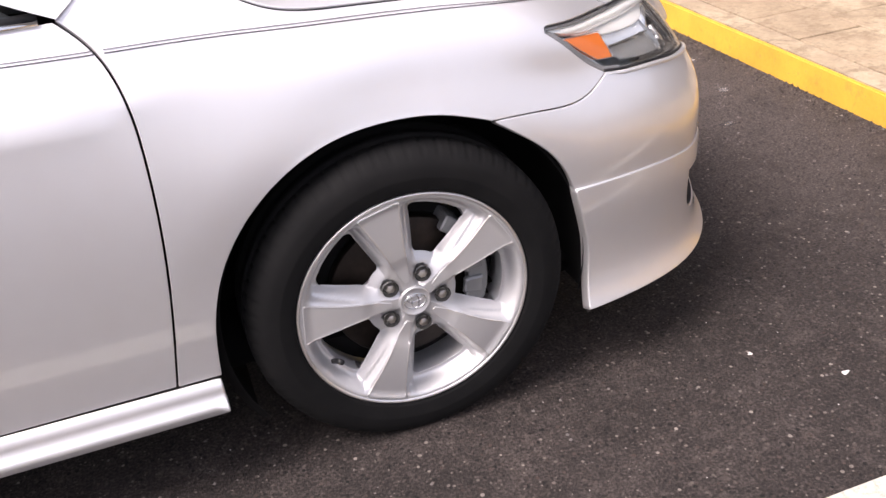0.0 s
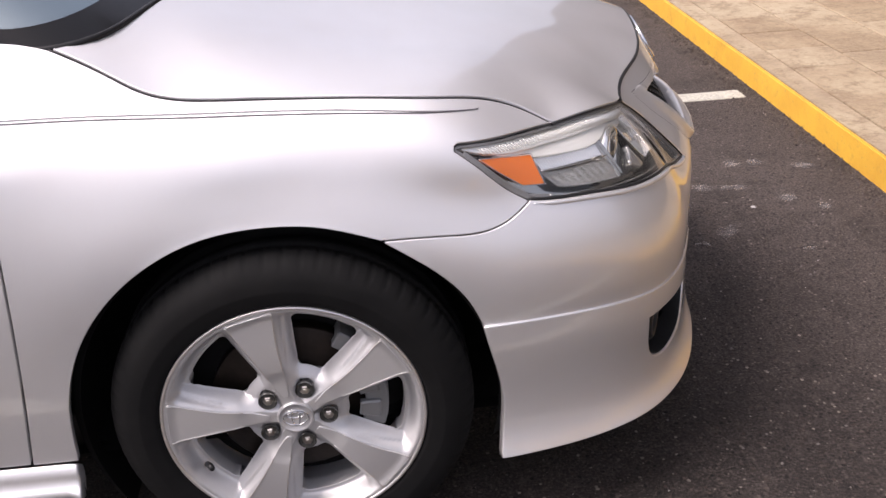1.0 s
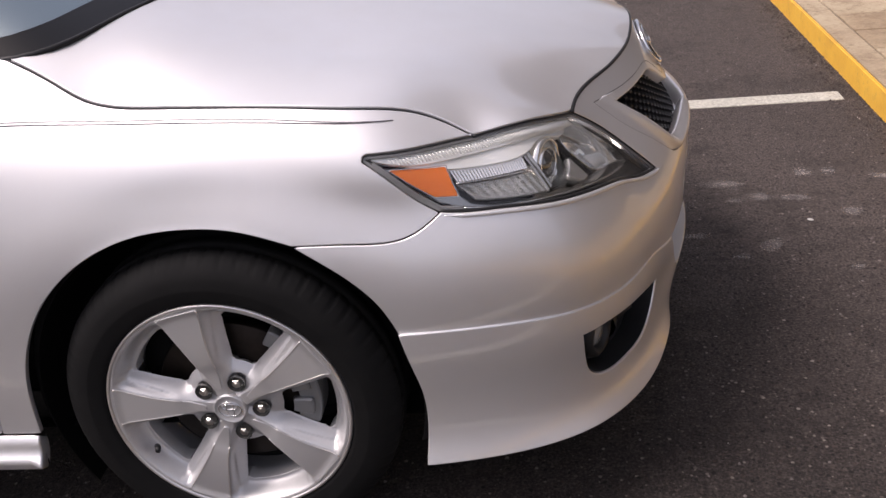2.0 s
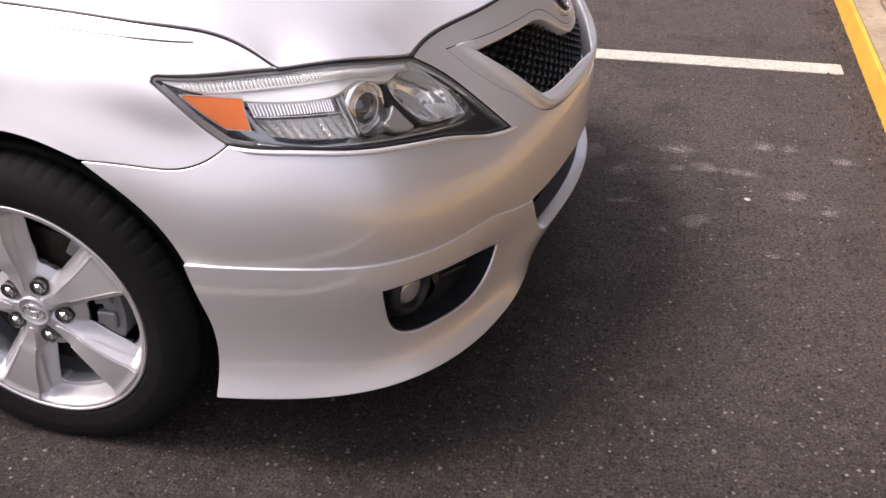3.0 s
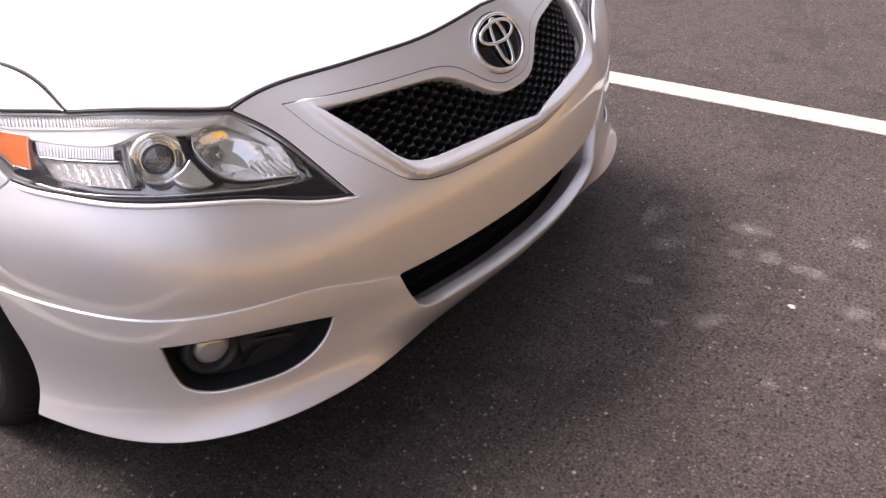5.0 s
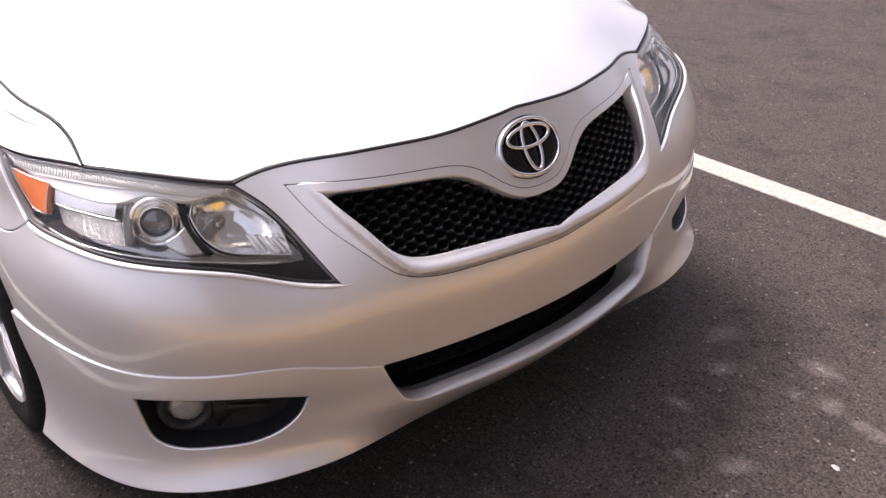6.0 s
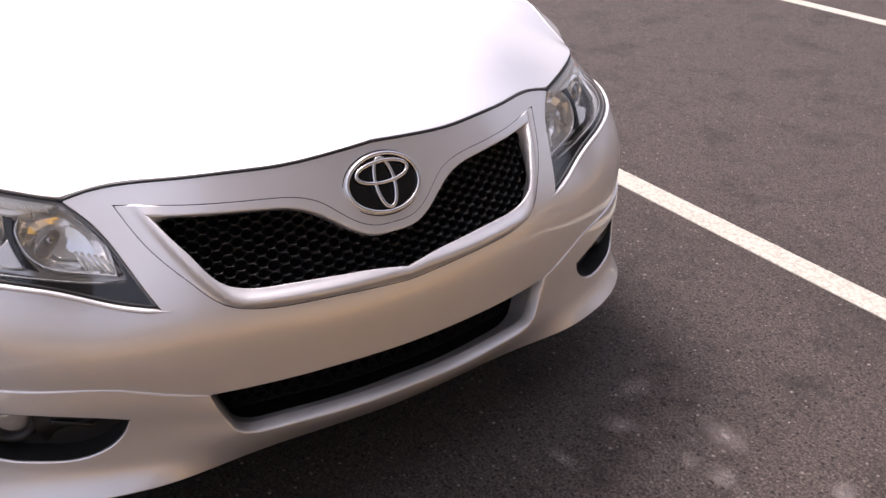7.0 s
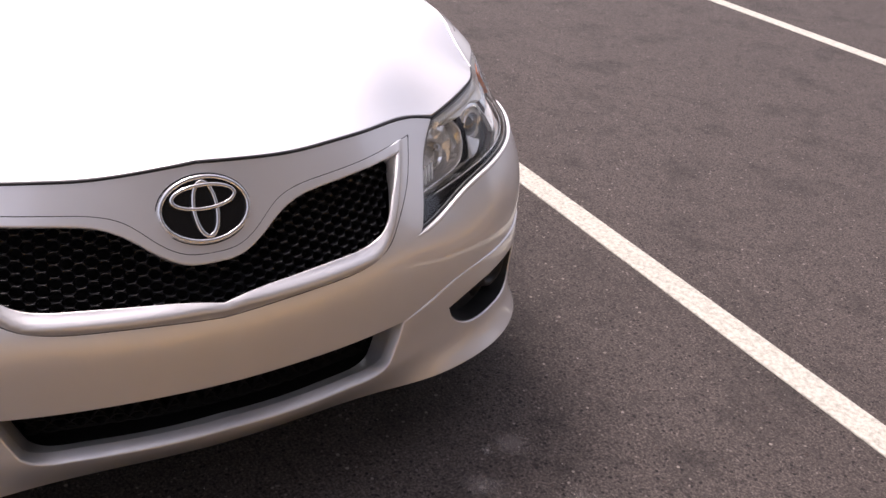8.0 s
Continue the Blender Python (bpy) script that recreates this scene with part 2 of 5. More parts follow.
PLAN = np.array([(0.955, 0), (0.937, 0.19), (0.883, 0.393), (0.835, 0.525), (0.765, 0.686), (0.672, 0.797), (0.5, 0.871), (0.351, 0.893),
                 (0, 0.904), (-0.47, 0.906), (-1.2, 0.906), (-2.2, 0.904), (-3.0, 0.89), (-3.35, 0.85), (-3.62, 0.74), (-3.78, 0.45), (-3.83, 0)])
PLAN_S = np.r_[0, np.cumsum(np.hypot(*np.diff(PLAN, axis=0).T))]
PLAN_S = np.r_[-PLAN_S[:0:-1], PLAN_S]
PLAN = np.vstack([PLAN[:0:-1] * (1, -1), PLAN])
# (inset, height) from the lip line up to the bonnet's edge, at stations along the plan line
UPPER = {
    0.0: [(0.004, 0.385), (0, 0.47), (0.004, 0.555), (0.045, 0.635), (0.09, 0.71), (0.132, 0.79)],
    0.2: [(0.004, 0.375), (0, 0.47), (0.004, 0.553), (0.045, 0.635), (0.09, 0.71), (0.132, 0.778)],
    0.417: [(0.004, 0.36), (0, 0.47), (0.008, 0.555), (0.045, 0.63), (0.092, 0.705), (0.136, 0.772)],
    0.567: [(0.006, 0.385), (0, 0.475), (0.016, 0.56), (0.049, 0.615), (0.103, 0.69), (0.151, 0.756)],
    0.707: [(0.006, 0.405), (0, 0.495), (0.011, 0.571), (0.053, 0.655), (0.102, 0.72), (0.155, 0.772)],
    0.867: [(0.006, 0.42), (0, 0.51), (0.009, 0.588), (0.048, 0.672), (0.091, 0.733), (0.140, 0.786)],
    1.017: [(0.006, 0.435), (0, 0.52), (0.009, 0.603), (0.046, 0.69), (0.083, 0.74), (0.130, 0.788)],
    1.197: [(0.005, 0.42), (0, 0.54), (0.016, 0.63), (0.043, 0.705), (0.070, 0.79), (0.138, 0.845)],
    1.387: [(0.004, 0.40), (0, 0.54), (0.012, 0.65), (0.048, 0.74), (0.087, 0.82), (0.143, 0.872)],
    1.587: [(0.004, 0.34), (0, 0.50), (0.010, 0.65), (0.045, 0.75), (0.083, 0.828), (0.143, 0.878)],
    1.887: [(0.008, 0.24), (0.002, 0.42), (0.008, 0.60), (0.037, 0.74), (0.079, 0.84), (0.184, 0.97)],
    2.087: [(0.008, 0.24), (0.002, 0.42), (0.006, 0.60), (0.026, 0.74), (0.064, 0.85), (0.145, 0.97)],
    2.737: [(0.008, 0.24), (0.002, 0.42), (0.006, 0.60), (0.025, 0.75), (0.055, 0.87), (0.14, 0.985)],
    3.787: [(0.008, 0.24), (0.002, 0.42), (0.004, 0.60), (0.014, 0.76), (0.055, 0.89), (0.14, 1.01)],
    4.937: [(0.02, 0.24), (0.0, 0.42), (0.004, 0.60), (0.014, 0.76), (0.05, 0.89), (0.12, 1.02)],
    6.0: [(0.02, 0.24), (0.0, 0.42), (0.01, 0.60), (0.02, 0.76), (0.05, 0.89), (0.12, 1.03)],
}
# the same for the lower lip, from its underside up to the ledge below the bumper
LOWER = {
    0.0: [(0.052, 0.224), (0.019, 0.263), (0.0, 0.295), (0.0, 0.335), (0.0, 0.37), (0.006, 0.405)],
    0.2: [(0.050, 0.219), (0.018, 0.259), (0.0, 0.292), (0.0, 0.335), (0.0, 0.37), (0.006, 0.40)],
    0.347: [(0.026, 0.217), (0.009, 0.256), (0.0, 0.289), (0.0, 0.335), (0.0, 0.37), (0.004, 0.392)],
    0.447: [(-0.006, 0.217), (-0.002, 0.254), (-0.002, 0.284), (0.0, 0.33), (-0.001, 0.37), (-0.001, 0.397)],
    0.567: [(-0.025, 0.211), (-0.007, 0.243), (-0.001, 0.277), (0.001, 0.335), (-0.002, 0.39), (-0.0015, 0.425)],
    0.707: [(-0.027, 0.208), (-0.007, 0.243), (0.0, 0.277), (0.001, 0.34), (-0.003, 0.405), (-0.002, 0.439)],
    0.867: [(-0.021, 0.202), (-0.005, 0.242), (0.001, 0.279), (0.001, 0.35), (-0.003, 0.415), (-0.002, 0.453)],
    1.057: [(-0.018, 0.196), (-0.004, 0.240), (0.002, 0.283), (0.001, 0.36), (-0.003, 0.43), (-0.0025, 0.468)],
    1.237: [(-0.019, 0.195), (-0.003, 0.240), (0.002, 0.284), (0.001, 0.36), (-0.003, 0.435), (-0.0025, 0.472)],
}
WHEEL_X, WHEEL_Z, ARCH_R = 0.0, 0.325, 0.375


def plan_at(s):
    """The plan line at s, the length from the car's nose, and its outward normal."""
    p = spline(PLAN_S, PLAN, s)
    d = spline(PLAN_S, PLAN, np.asarray(s) + 1e-3) - p
    d /= np.linalg.norm(d, axis=1)[:, None]
    return p, np.stack([d[:, 1], -d[:, 0]], 1)


def skin(sections, s, z, flare=True):
    """The places on the skin at s and height z, s below 0 on the car's right."""
    s, z = np.asarray(s, float), np.asarray(z, float)
    rows = np.array(list(sections.values()), float)
    stations = np.array(list(sections))
    net = spline(np.r_[-stations[:0:-1], stations], np.vstack([rows[:0:-1], rows]), s)
    depth, height = net[..., 0], net[..., 1]
    n, k = height.shape
    h = np.diff(height, axis=1)
    a, r = np.zeros((n, k, k)), np.zeros((n, k, 1))
    a[:, 0, 0] = a[:, -1, -1] = 1
    for i in range(1, k - 1):
        a[:, i, i - 1], a[:, i, i], a[:, i, i + 1] = h[:, i - 1], 2 * (h[:, i - 1] + h[:, i]), h[:, i]
        r[:, i, 0] = 6 * ((depth[:, i + 1] - depth[:, i]) / h[:, i] - (depth[:, i] - depth[:, i - 1]) / h[:, i - 1])
    m = np.linalg.solve(a, r)[..., 0]
    i = np.clip((z[:, None] > height).sum(1) - 1, 0, k - 2)
    at = np.arange(n)
    hh = h[at, i]
    u, v = (height[at, i + 1] - z) / hh, (z - height[at, i]) / hh
    uc, vc = np.clip(u, -0.3, 1.3), np.clip(v, -0.3, 1.3)
    d = u * depth[at, i] + v * depth[at, i + 1] + ((uc**3 - uc) * m[at, i] + (vc**3 - vc) * m[at, i + 1]) * hh * hh / 6
    p, out = plan_at(s)
    if flare:
        far = np.hypot(p[:, 0] - WHEEL_X, z - WHEEL_Z)
        w = np.clip((0.465 - far) / 0.085, 0, 1)
        d = d + 0.005 * w**1.6 * np.clip((z - 0.40) / 0.1, 0, 1)
        a = np.clip((np.abs(s) - 1.80) / 0.3, 0, 1)
        d = d - 0.012 * a * a * (3 - 2 * a) * np.exp(-(np.sqrt((z - 0.805) ** 2 + 0.003**2) - 0.003) / 0.05)
    xy = p - out * d[:, None]
    return np.stack([xy[:, 0], xy[:, 1], z], 1)



# ---- shapes ----
from mathutils import geometry


def thing(name, label, category, at=(0, 0, 0), group="", kind=""):
    ob = new(name)
    ob.location = at
    ob.empty_display_size = 0.1
    return tagged(ob, label, category, group, kind)


def solid(name, verts, faces, material, parent=None, label="", normals=None, smooth=True):
    """One mesh object. normals: per corner, or None."""
    me = bpy.data.meshes.new(name)
    me.from_pydata([tuple(v) for v in verts], [], [tuple(int(i) for i in f) for f in faces])
    me.materials.append(material)
    me.polygons.foreach_set("use_smooth", [smooth] * len(me.polygons))
    if normals is not None:
        me.normals_split_custom_set([tuple(n) for n in normals])
    me.update()
    ob = new(name, me)
    if parent:
        ob.parent = parent
    return tagged(ob, label)


def part(name, bm, material, parent=None, label="", smooth=False):
    me = bpy.data.meshes.new(name)
    bm.to_mesh(me)
    bm.free()
    me.materials.append(material)
    me.polygons.foreach_set("use_smooth", [smooth] * len(me.polygons))
    ob = new(name, me)
    if parent:
        ob.parent = parent
    return tagged(ob, label)


def run(points, step=0.008):
    """A smooth line through the points, in even steps."""
    p = np.asarray(points, float)
    k = np.r_[0, np.cumsum(np.linalg.norm(np.diff(p, axis=0), axis=1))]
    return spline(k, p, np.linspace(0, k[-1], max(2, int(round(k[-1] / step)) + 1)))


def ring(*runs):
    """A closed outline of smooth lines that meet in corners."""
    out = []
    for r in runs:
        r = run(r)
        out.extend(r if not out or np.linalg.norm(r[0] - out[-1]) > 1e-6 else r[1:])
    out = np.array(out)
    return out[:-1] if np.linalg.norm(out[0] - out[-1]) < 1e-6 else out


def whole(half):
    """An outline across the car from its half, given from the middle line and back to it."""
    a = run_joined(half)
    return np.vstack([a, (a * (-1, 1))[::-1][1:-1]]) if abs(a[0, 0]) < 1e-6 and abs(a[-1, 0]) < 1e-6 else a


def run_joined(runs):
    out = []
    for r in runs:
        r = run(r)
        out.extend(r if not out else r[1:])
    return np.array(out)


def area(p):
    x, y = p[:, 0], p[:, 1]
    return 0.5 * np.sum(x * np.roll(y, -1) - np.roll(x, -1) * y)


def shrink(p, d):
    """The outline moved inwards by d."""
    e = np.roll(p, -1, 0) - p
    n = np.stack([-e[:, 1], e[:, 0]], 1) / (np.linalg.norm(e, axis=1)[:, None] + 1e-9) * np.sign(area(p))
    m = n + np.roll(n, 1, 0)
    m /= np.maximum((m * m).sum(1, keepdims=True), 0.6) / 2
    return p + m * d


def within(poly, q):
    x, y = q[:, 0][:, None], q[:, 1][:, None]
    a, b = poly, np.roll(poly, -1, 0)
    hit = ((a[:, 1] > y) != (b[:, 1] > y)) & (x < (b[:, 0] - a[:, 0]) * (y - a[:, 1]) / (b[:, 1] - a[:, 1] + 1e-15) + a[:, 0])
    return hit.sum(1) % 2 == 1


def fill(outer, holes=(), step=0.014):
    """Triangles over an outline with holes: flat points and faces."""
    loops = [outer, *holes]
    edge = np.vstack(loops)
    lo, hi = outer.min(0), outer.max(0)
    gx, gy = np.meshgrid(np.arange(lo[0] + step / 2, hi[0], step), np.arange(lo[1] + step / 2, hi[1], step), indexing="ij")
    gx = gx + (np.arange(gx.shape[1]) % 2) * step / 2
    g = np.stack([gx.ravel(), gy.ravel()], 1)
    keep = within(outer, g)
    for h in holes:
        keep &= ~within(h, g)
    g = g[keep]
    for k in range(0, len(g), 2000):
        d = np.linalg.norm(g[k : k + 2000, None] - edge[None], axis=2).min(1)
        g[k : k + 2000][d < 0.45 * step] = np.nan
    g = g[~np.isnan(g[:, 0])]
    links, at = [], 0
    for l in loops:
        links += [(at + i, at + (i + 1) % len(l)) for i in range(len(l))]
        at += len(l)
    v, _, f, *_ = geometry.delaunay_2d_cdt([Vector(p) for p in np.vstack([edge, g])], links, [], 0, 1e-7)
    v, f = np.array([tuple(p) for p in v]), np.array([t for t in f if len(t) == 3])
    mid = v[f].mean(1)
    good = within(outer, mid)
    for h in holes:
        good &= ~within(h, mid)
    return v, f[good]


def on_skin(sections, q, raised=None, sink=0.0):
    """Places and outward normals on the skin for flat (s, z)."""
    def there(s, z):
        p = skin(sections, s, z, sections is UPPER)
        return p

    s, z, e = q[:, 0], q[:, 1], 1e-3
    n = np.cross(there(s + e, z) - there(s - e, z), there(s, z + e) - there(s, z - e))
    n /= np.linalg.norm(n, axis=1)[:, None]
    p = there(s, z)
    if raised is None:
        return p - n * sink, n

    def up(s, z):
        return there(s, z) + n * raised(s, z)[:, None]

    m = np.cross(up(s + e, z) - up(s - e, z), up(s, z + e) - up(s, z - e))
    m /= np.linalg.norm(m, axis=1)[:, None]
    return up(s, z) - n * sink, m


def sheet(name, places, outer, holes, material, parent, label="", step=0.014, depth=0.012, round_edge=0.0015):
    """A panel over a flat outline, laid on a surface by places(q), with turned-in edges."""
    v, f = fill(outer, holes, step)
    p, n = places(v)
    turn = np.einsum("ij,ij->i", np.cross(p[f[:, 1]] - p[f[:, 0]], p[f[:, 2]] - p[f[:, 0]]), n[f[:, 0]]) < 0
    f[turn] = f[turn][:, ::-1]
    verts, faces, corner = [p], [list(t) for t in f], [n[f].reshape(-1, 3)]
    count = len(p)
    for l in (outer, *holes):
        q, m = places(l)
        k = len(l)
        side = np.cross(m, np.roll(q, -1, 0) - np.roll(q, 1, 0))
        side /= np.linalg.norm(side, axis=1)[:, None] + 1e-12
        if within(outer, (l + shrink(l, 0.002)) / 2).mean() > 0.5 and l is outer:
            inward = shrink(l, 0.002)
        else:
            inward = shrink(l, -0.002)
        side *= -np.sign(((places(inward)[0] - q) * side).sum(1))[:, None]
        rings = [q, q - m * round_edge * 0.4 + side * round_edge * 0.7, q - m * round_edge * 1.4 + side * round_edge, q - m * depth + side * round_edge]
        tone = [m, m * 0.7 + side * 0.7, side * 0.97 + m * 0.2, side]
        verts += rings
        for r in range(3):
            for i in range(k):
                j = (i + 1) % k
                quad = [count + r * k + i, count + r * k + j, count + (r + 1) * k + j, count + (r + 1) * k + i]
                ns = [tone[r][i], tone[r][j], tone[r + 1][j], tone[r + 1][i]]
                a, b, c = rings[r][i], rings[r][j], rings[r + 1][j]
                if np.dot(np.cross(b - a, c - a), side[i] + m[i]) < 0:
                    quad, ns = quad[::-1], ns[::-1]
                faces.append(quad)
                corner.append(np.array(ns))
        count += 4 * k
    return solid(name, np.vstack(verts), faces, material, parent, label, np.vstack(corner))


def panel(name, outer, sections, material, parent, label="", holes=(), gap=0.0015, step=0.014, depth=0.012, raised=None, sink=0.0, open_gap=0.0, round_edge=0.0015):
    outer = shrink(outer, gap)
    holes = [shrink(h, -open_gap) for h in holes]
    return sheet(name, lambda q: on_skin(sections, q, raised, sink), outer, holes, material, parent, label, step, depth, round_edge)


def lathe(profile, count=96, axis_y=True, notch=None):
    """Rings of (radius, y) turned round the y axis: places and faces."""
    a = np.linspace(0, 2 * np.pi, count, endpoint=False)
    v, k = [], len(profile)
    for i, t in enumerate(a):
        for j, (r, y) in enumerate(profile):
            if notch:
                r, y = notch(i, j, r, y)
            v.append((r * math.cos(t), y, r * math.sin(t)))
    f = [(i * k + j, i * k + j + 1, ((i + 1) % count) * k + j + 1, ((i + 1) % count) * k + j) for i in range(count) for j in range(k - 1)]
    return v, f


def tube(path, radius, closed=False, sides=8, flat=1.0):
    """A tube along a path of places."""
    p = np.asarray(path, float)
    n = len(p)
    d = (np.roll(p, -1, 0) - np.roll(p, 1, 0)) if closed else np.gradient(p, axis=0)
    d /= np.linalg.norm(d, axis=1)[:, None] + 1e-12
    up = np.array([0.0, 0, 1]) if abs(d[0, 2]) < 0.9 else np.array([1.0, 0, 0])
    v = []
    for i in range(n):
        a = np.cross(d[i], up)
        a /= np.linalg.norm(a) + 1e-12
        b = np.cross(a, d[i])
        up = b
        for k in range(sides):
            t = 2 * np.pi * k / sides
            v.append(p[i] + radius * (a * math.cos(t) * flat + b * math.sin(t)))
    f = [(i * sides + k, i * sides + (k + 1) % sides, ((i + 1) % n) * sides + (k + 1) % sides, ((i + 1) % n) * sides + k)
         for i in range(n if closed else n - 1) for k in range(sides)]
    if not closed:
        f += [tuple(range(sides))[::-1], tuple(range((n - 1) * sides, n * sides))]
    return v, f


def box(lo, hi, bevel=0.0, segments=1):
    bm = bmesh.new()
    bmesh.ops.create_cube(bm, size=1.0)
    for v in bm.verts:
        v.co = Vector([(a + b) / 2 + c * (b - a) for a, b, c in zip(lo, hi, v.co)])
    if bevel:
        bmesh.ops.bevel(bm, geom=bm.edges[:], offset=bevel, segments=segments, affect="EDGES")
    return bm


def flip(points, side):
    """An outline on the car's left (1) or right (-1)."""
    return np.asarray(points, float) * (side, 1)



# ---- the car: lines on its skin, as (length along the plan line, height) ----
HOOD_SEAM = [(1.875, 0.972), (1.79, 0.931), (1.73, 0.901), (1.68, 0.8875), (1.605, 0.879), (1.50, 0.873), (1.37, 0.866), (1.26, 0.856), (1.148, 0.838), (1.08, 0.815), (1.016, 0.784)]
HL_TOP = [(1.016, 0.784), (0.93, 0.786), (0.84, 0.783), (0.73, 0.768), (0.622, 0.747)]
HOOD_FRONT = [(0.622, 0.747), (0.555, 0.761), (0.5, 0.768), (0.42, 0.773), (0.31, 0.776), (0.21, 0.776), (0.09, 0.784), (0, 0.79)]
HL_INNER = [(0.622, 0.747), (0.564, 0.705), (0.512, 0.641), (0.466, 0.578)]
HL_LOW = [(0.466, 0.578), (0.536, 0.590), (0.635, 0.622), (0.73, 0.645), (0.80, 0.656), (0.90, 0.668), (1.0, 0.679), (1.08, 0.684), (1.103, 0.687)]
HL_REAR = [(1.103, 0.687), (1.144, 0.712), (1.195, 0.757), (1.229, 0.784)]
HL_NOSE = [(1.229, 0.784), (1.2285, 0.789), (1.222, 0.7925)]
HL_TIP = [(1.222, 0.7925), (1.124, 0.788), (1.016, 0.784)]
SEAM = [(1.103, 0.687), (1.137, 0.665), (1.175, 0.651), (1.26, 0.650), (1.368, 0.654)]
ARCH_FRONT = [(1.368, 0.654), (1.292, 0.60), (1.231, 0.535), (1.2, 0.466)]
ARCH_REAR = [(1.368, 0.654), (1.463, 0.6835), (1.565, 0.6915), (1.66, 0.680), (1.746, 0.6465), (1.826, 0.587), (1.894, 0.494), (1.928, 0.394), (1.94, 0.276)]
DOOR_SEAM = [(2.058, 0.939), (2.015, 0.896), (1.991, 0.85), (1.978, 0.79), (1.975, 0.72), (1.98, 0.59), (1.995, 0.45), (2.023, 0.276)]
LIP = [(1.2, 0.474), (1.06, 0.472), (0.96, 0.466), (0.86, 0.456), (0.78, 0.449), (0.69, 0.442), (0.56, 0.428), (0.49, 0.408), (0.405, 0.389)]
INTAKE_TOP = [(0.405, 0.389), (0.26, 0.396), (0.12, 0.402), (0, 0.403)]
INTAKE_SIDE = [(0.405, 0.389), (0.385, 0.335), (0.368, 0.303)]
INTAKE_LOW = [(0.368, 0.303), (0.352, 0.292), (0.28, 0.2865), (0.17, 0.292), (0, 0.299)]
LIP_LOW = [(0, 0.224), (0.2, 0.219), (0.347, 0.217), (0.447, 0.217), (0.5, 0.214), (0.567, 0.211), (0.707, 0.2065), (0.867, 0.2015), (1.057, 0.197), (1.178, 0.195)]
LIP_REAR = [(1.178, 0.195), (1.168, 0.28), (1.172, 0.354), (1.182, 0.396), (1.2, 0.474)]
FOG_TOP = [(0.864, 0.404), (0.80, 0.404), (0.725, 0.398), (0.65, 0.387), (0.547, 0.363)]
FOG_LOW = [(0.547, 0.363), (0.562, 0.33), (0.592, 0.302), (0.642, 0.283), (0.735, 0.281), (0.815, 0.289), (0.842, 0.305), (0.857, 0.345), (0.864, 0.404)]
FRAME_TOP = [(0, 0.652), (0.045, 0.655), (0.085, 0.671), (0.145, 0.710), (0.19, 0.7235), (0.25, 0.729), (0.32, 0.7315), (0.42, 0.734), (0.530, 0.7355)]
FRAME_LOW = [(0.530, 0.7355), (0.478, 0.672), (0.403, 0.61), (0.357, 0.575), (0.30, 0.559), (0.2, 0.555), (0.10, 0.553), (0, 0.548)]
GRILLE_TOP = [(0, 0.640), (0.045, 0.6425), (0.085, 0.657), (0.15, 0.694), (0.198, 0.710), (0.25, 0.716), (0.33, 0.7195), (0.42, 0.7205), (0.477, 0.7205)]
GRILLE_LOW = [(0.477, 0.7205), (0.438, 0.686), (0.40, 0.652), (0.362, 0.614), (0.335, 0.600), (0.30, 0.593), (0.245, 0.591), (0.14, 0.588), (0.08, 0.585), (0.035, 0.580), (0, 0.574)]
STRIPE_LINE = [(1.172, 0.829), (1.374, 0.8455), (1.62, 0.8595), (1.80, 0.872), (2.0, 0.883), (2.15, 0.892), (2.6, 0.912)]
back_ways = lambda r: r[::-1]

car = thing("car", "silver four-door sedan parked between white lines, front bumper lip, alloy wheels", "car")
FRAME_OUT, GRILLE_OPEN = whole([FRAME_TOP, FRAME_LOW]), whole([GRILLE_TOP, GRILLE_LOW])

# front bumper cover, from the bonnet's edge to the lip
panel("front_bumper", whole([back_ways(HOOD_FRONT), HL_INNER, HL_LOW, SEAM, ARCH_FRONT, [(s, z - 0.008) for s, z in LIP], INTAKE_TOP]), UPPER, SILVER, car,
      "silver painted front bumper cover", [FRAME_OUT], 0.0028, open_gap=0.0005, depth=0.018, round_edge=0.0026)


panel("bumper_lip", whole([LIP_LOW, LIP_REAR, LIP, INTAKE_SIDE, INTAKE_LOW]), LOWER, SILVER, car, "silver body-colour bumper lip with fog lamp openings",
      [flip(ring(FOG_TOP, FOG_LOW), 1), flip(ring(FOG_TOP, FOG_LOW), -1)], 0.0, depth=0.028, round_edge=0.003)


def frame_bulge(s, z):
    """The bright bar that runs under the grille and up its sides."""
    a = np.abs(s)
    mid = 0.574 + 0.54 * (a - 0.34 + np.sqrt((a - 0.34) ** 2 + 0.0006)) - 0.002 - 0.004 * np.clip(1 - a / 0.035, 0, 1)
    mid = mid - 0.004 * (1 - np.clip((a - 0.31) / 0.06, 0, 1))
    w = np.where(z > mid, 0.0165, 0.0095) + 0.006 * np.clip((a - 0.31) / 0.1, 0, 1)
    return 0.015 * np.exp(-(((z - mid) / w) ** 2)) * (1 - np.clip((a - 0.39) / 0.12, 0, 1)) ** 0.7


panel("grille_frame", FRAME_OUT, UPPER, SILVER, car, "silver surround of the grille", [GRILLE_OPEN], 0.0027, raised=frame_bulge, depth=0.035, step=0.007, round_edge=0.004)

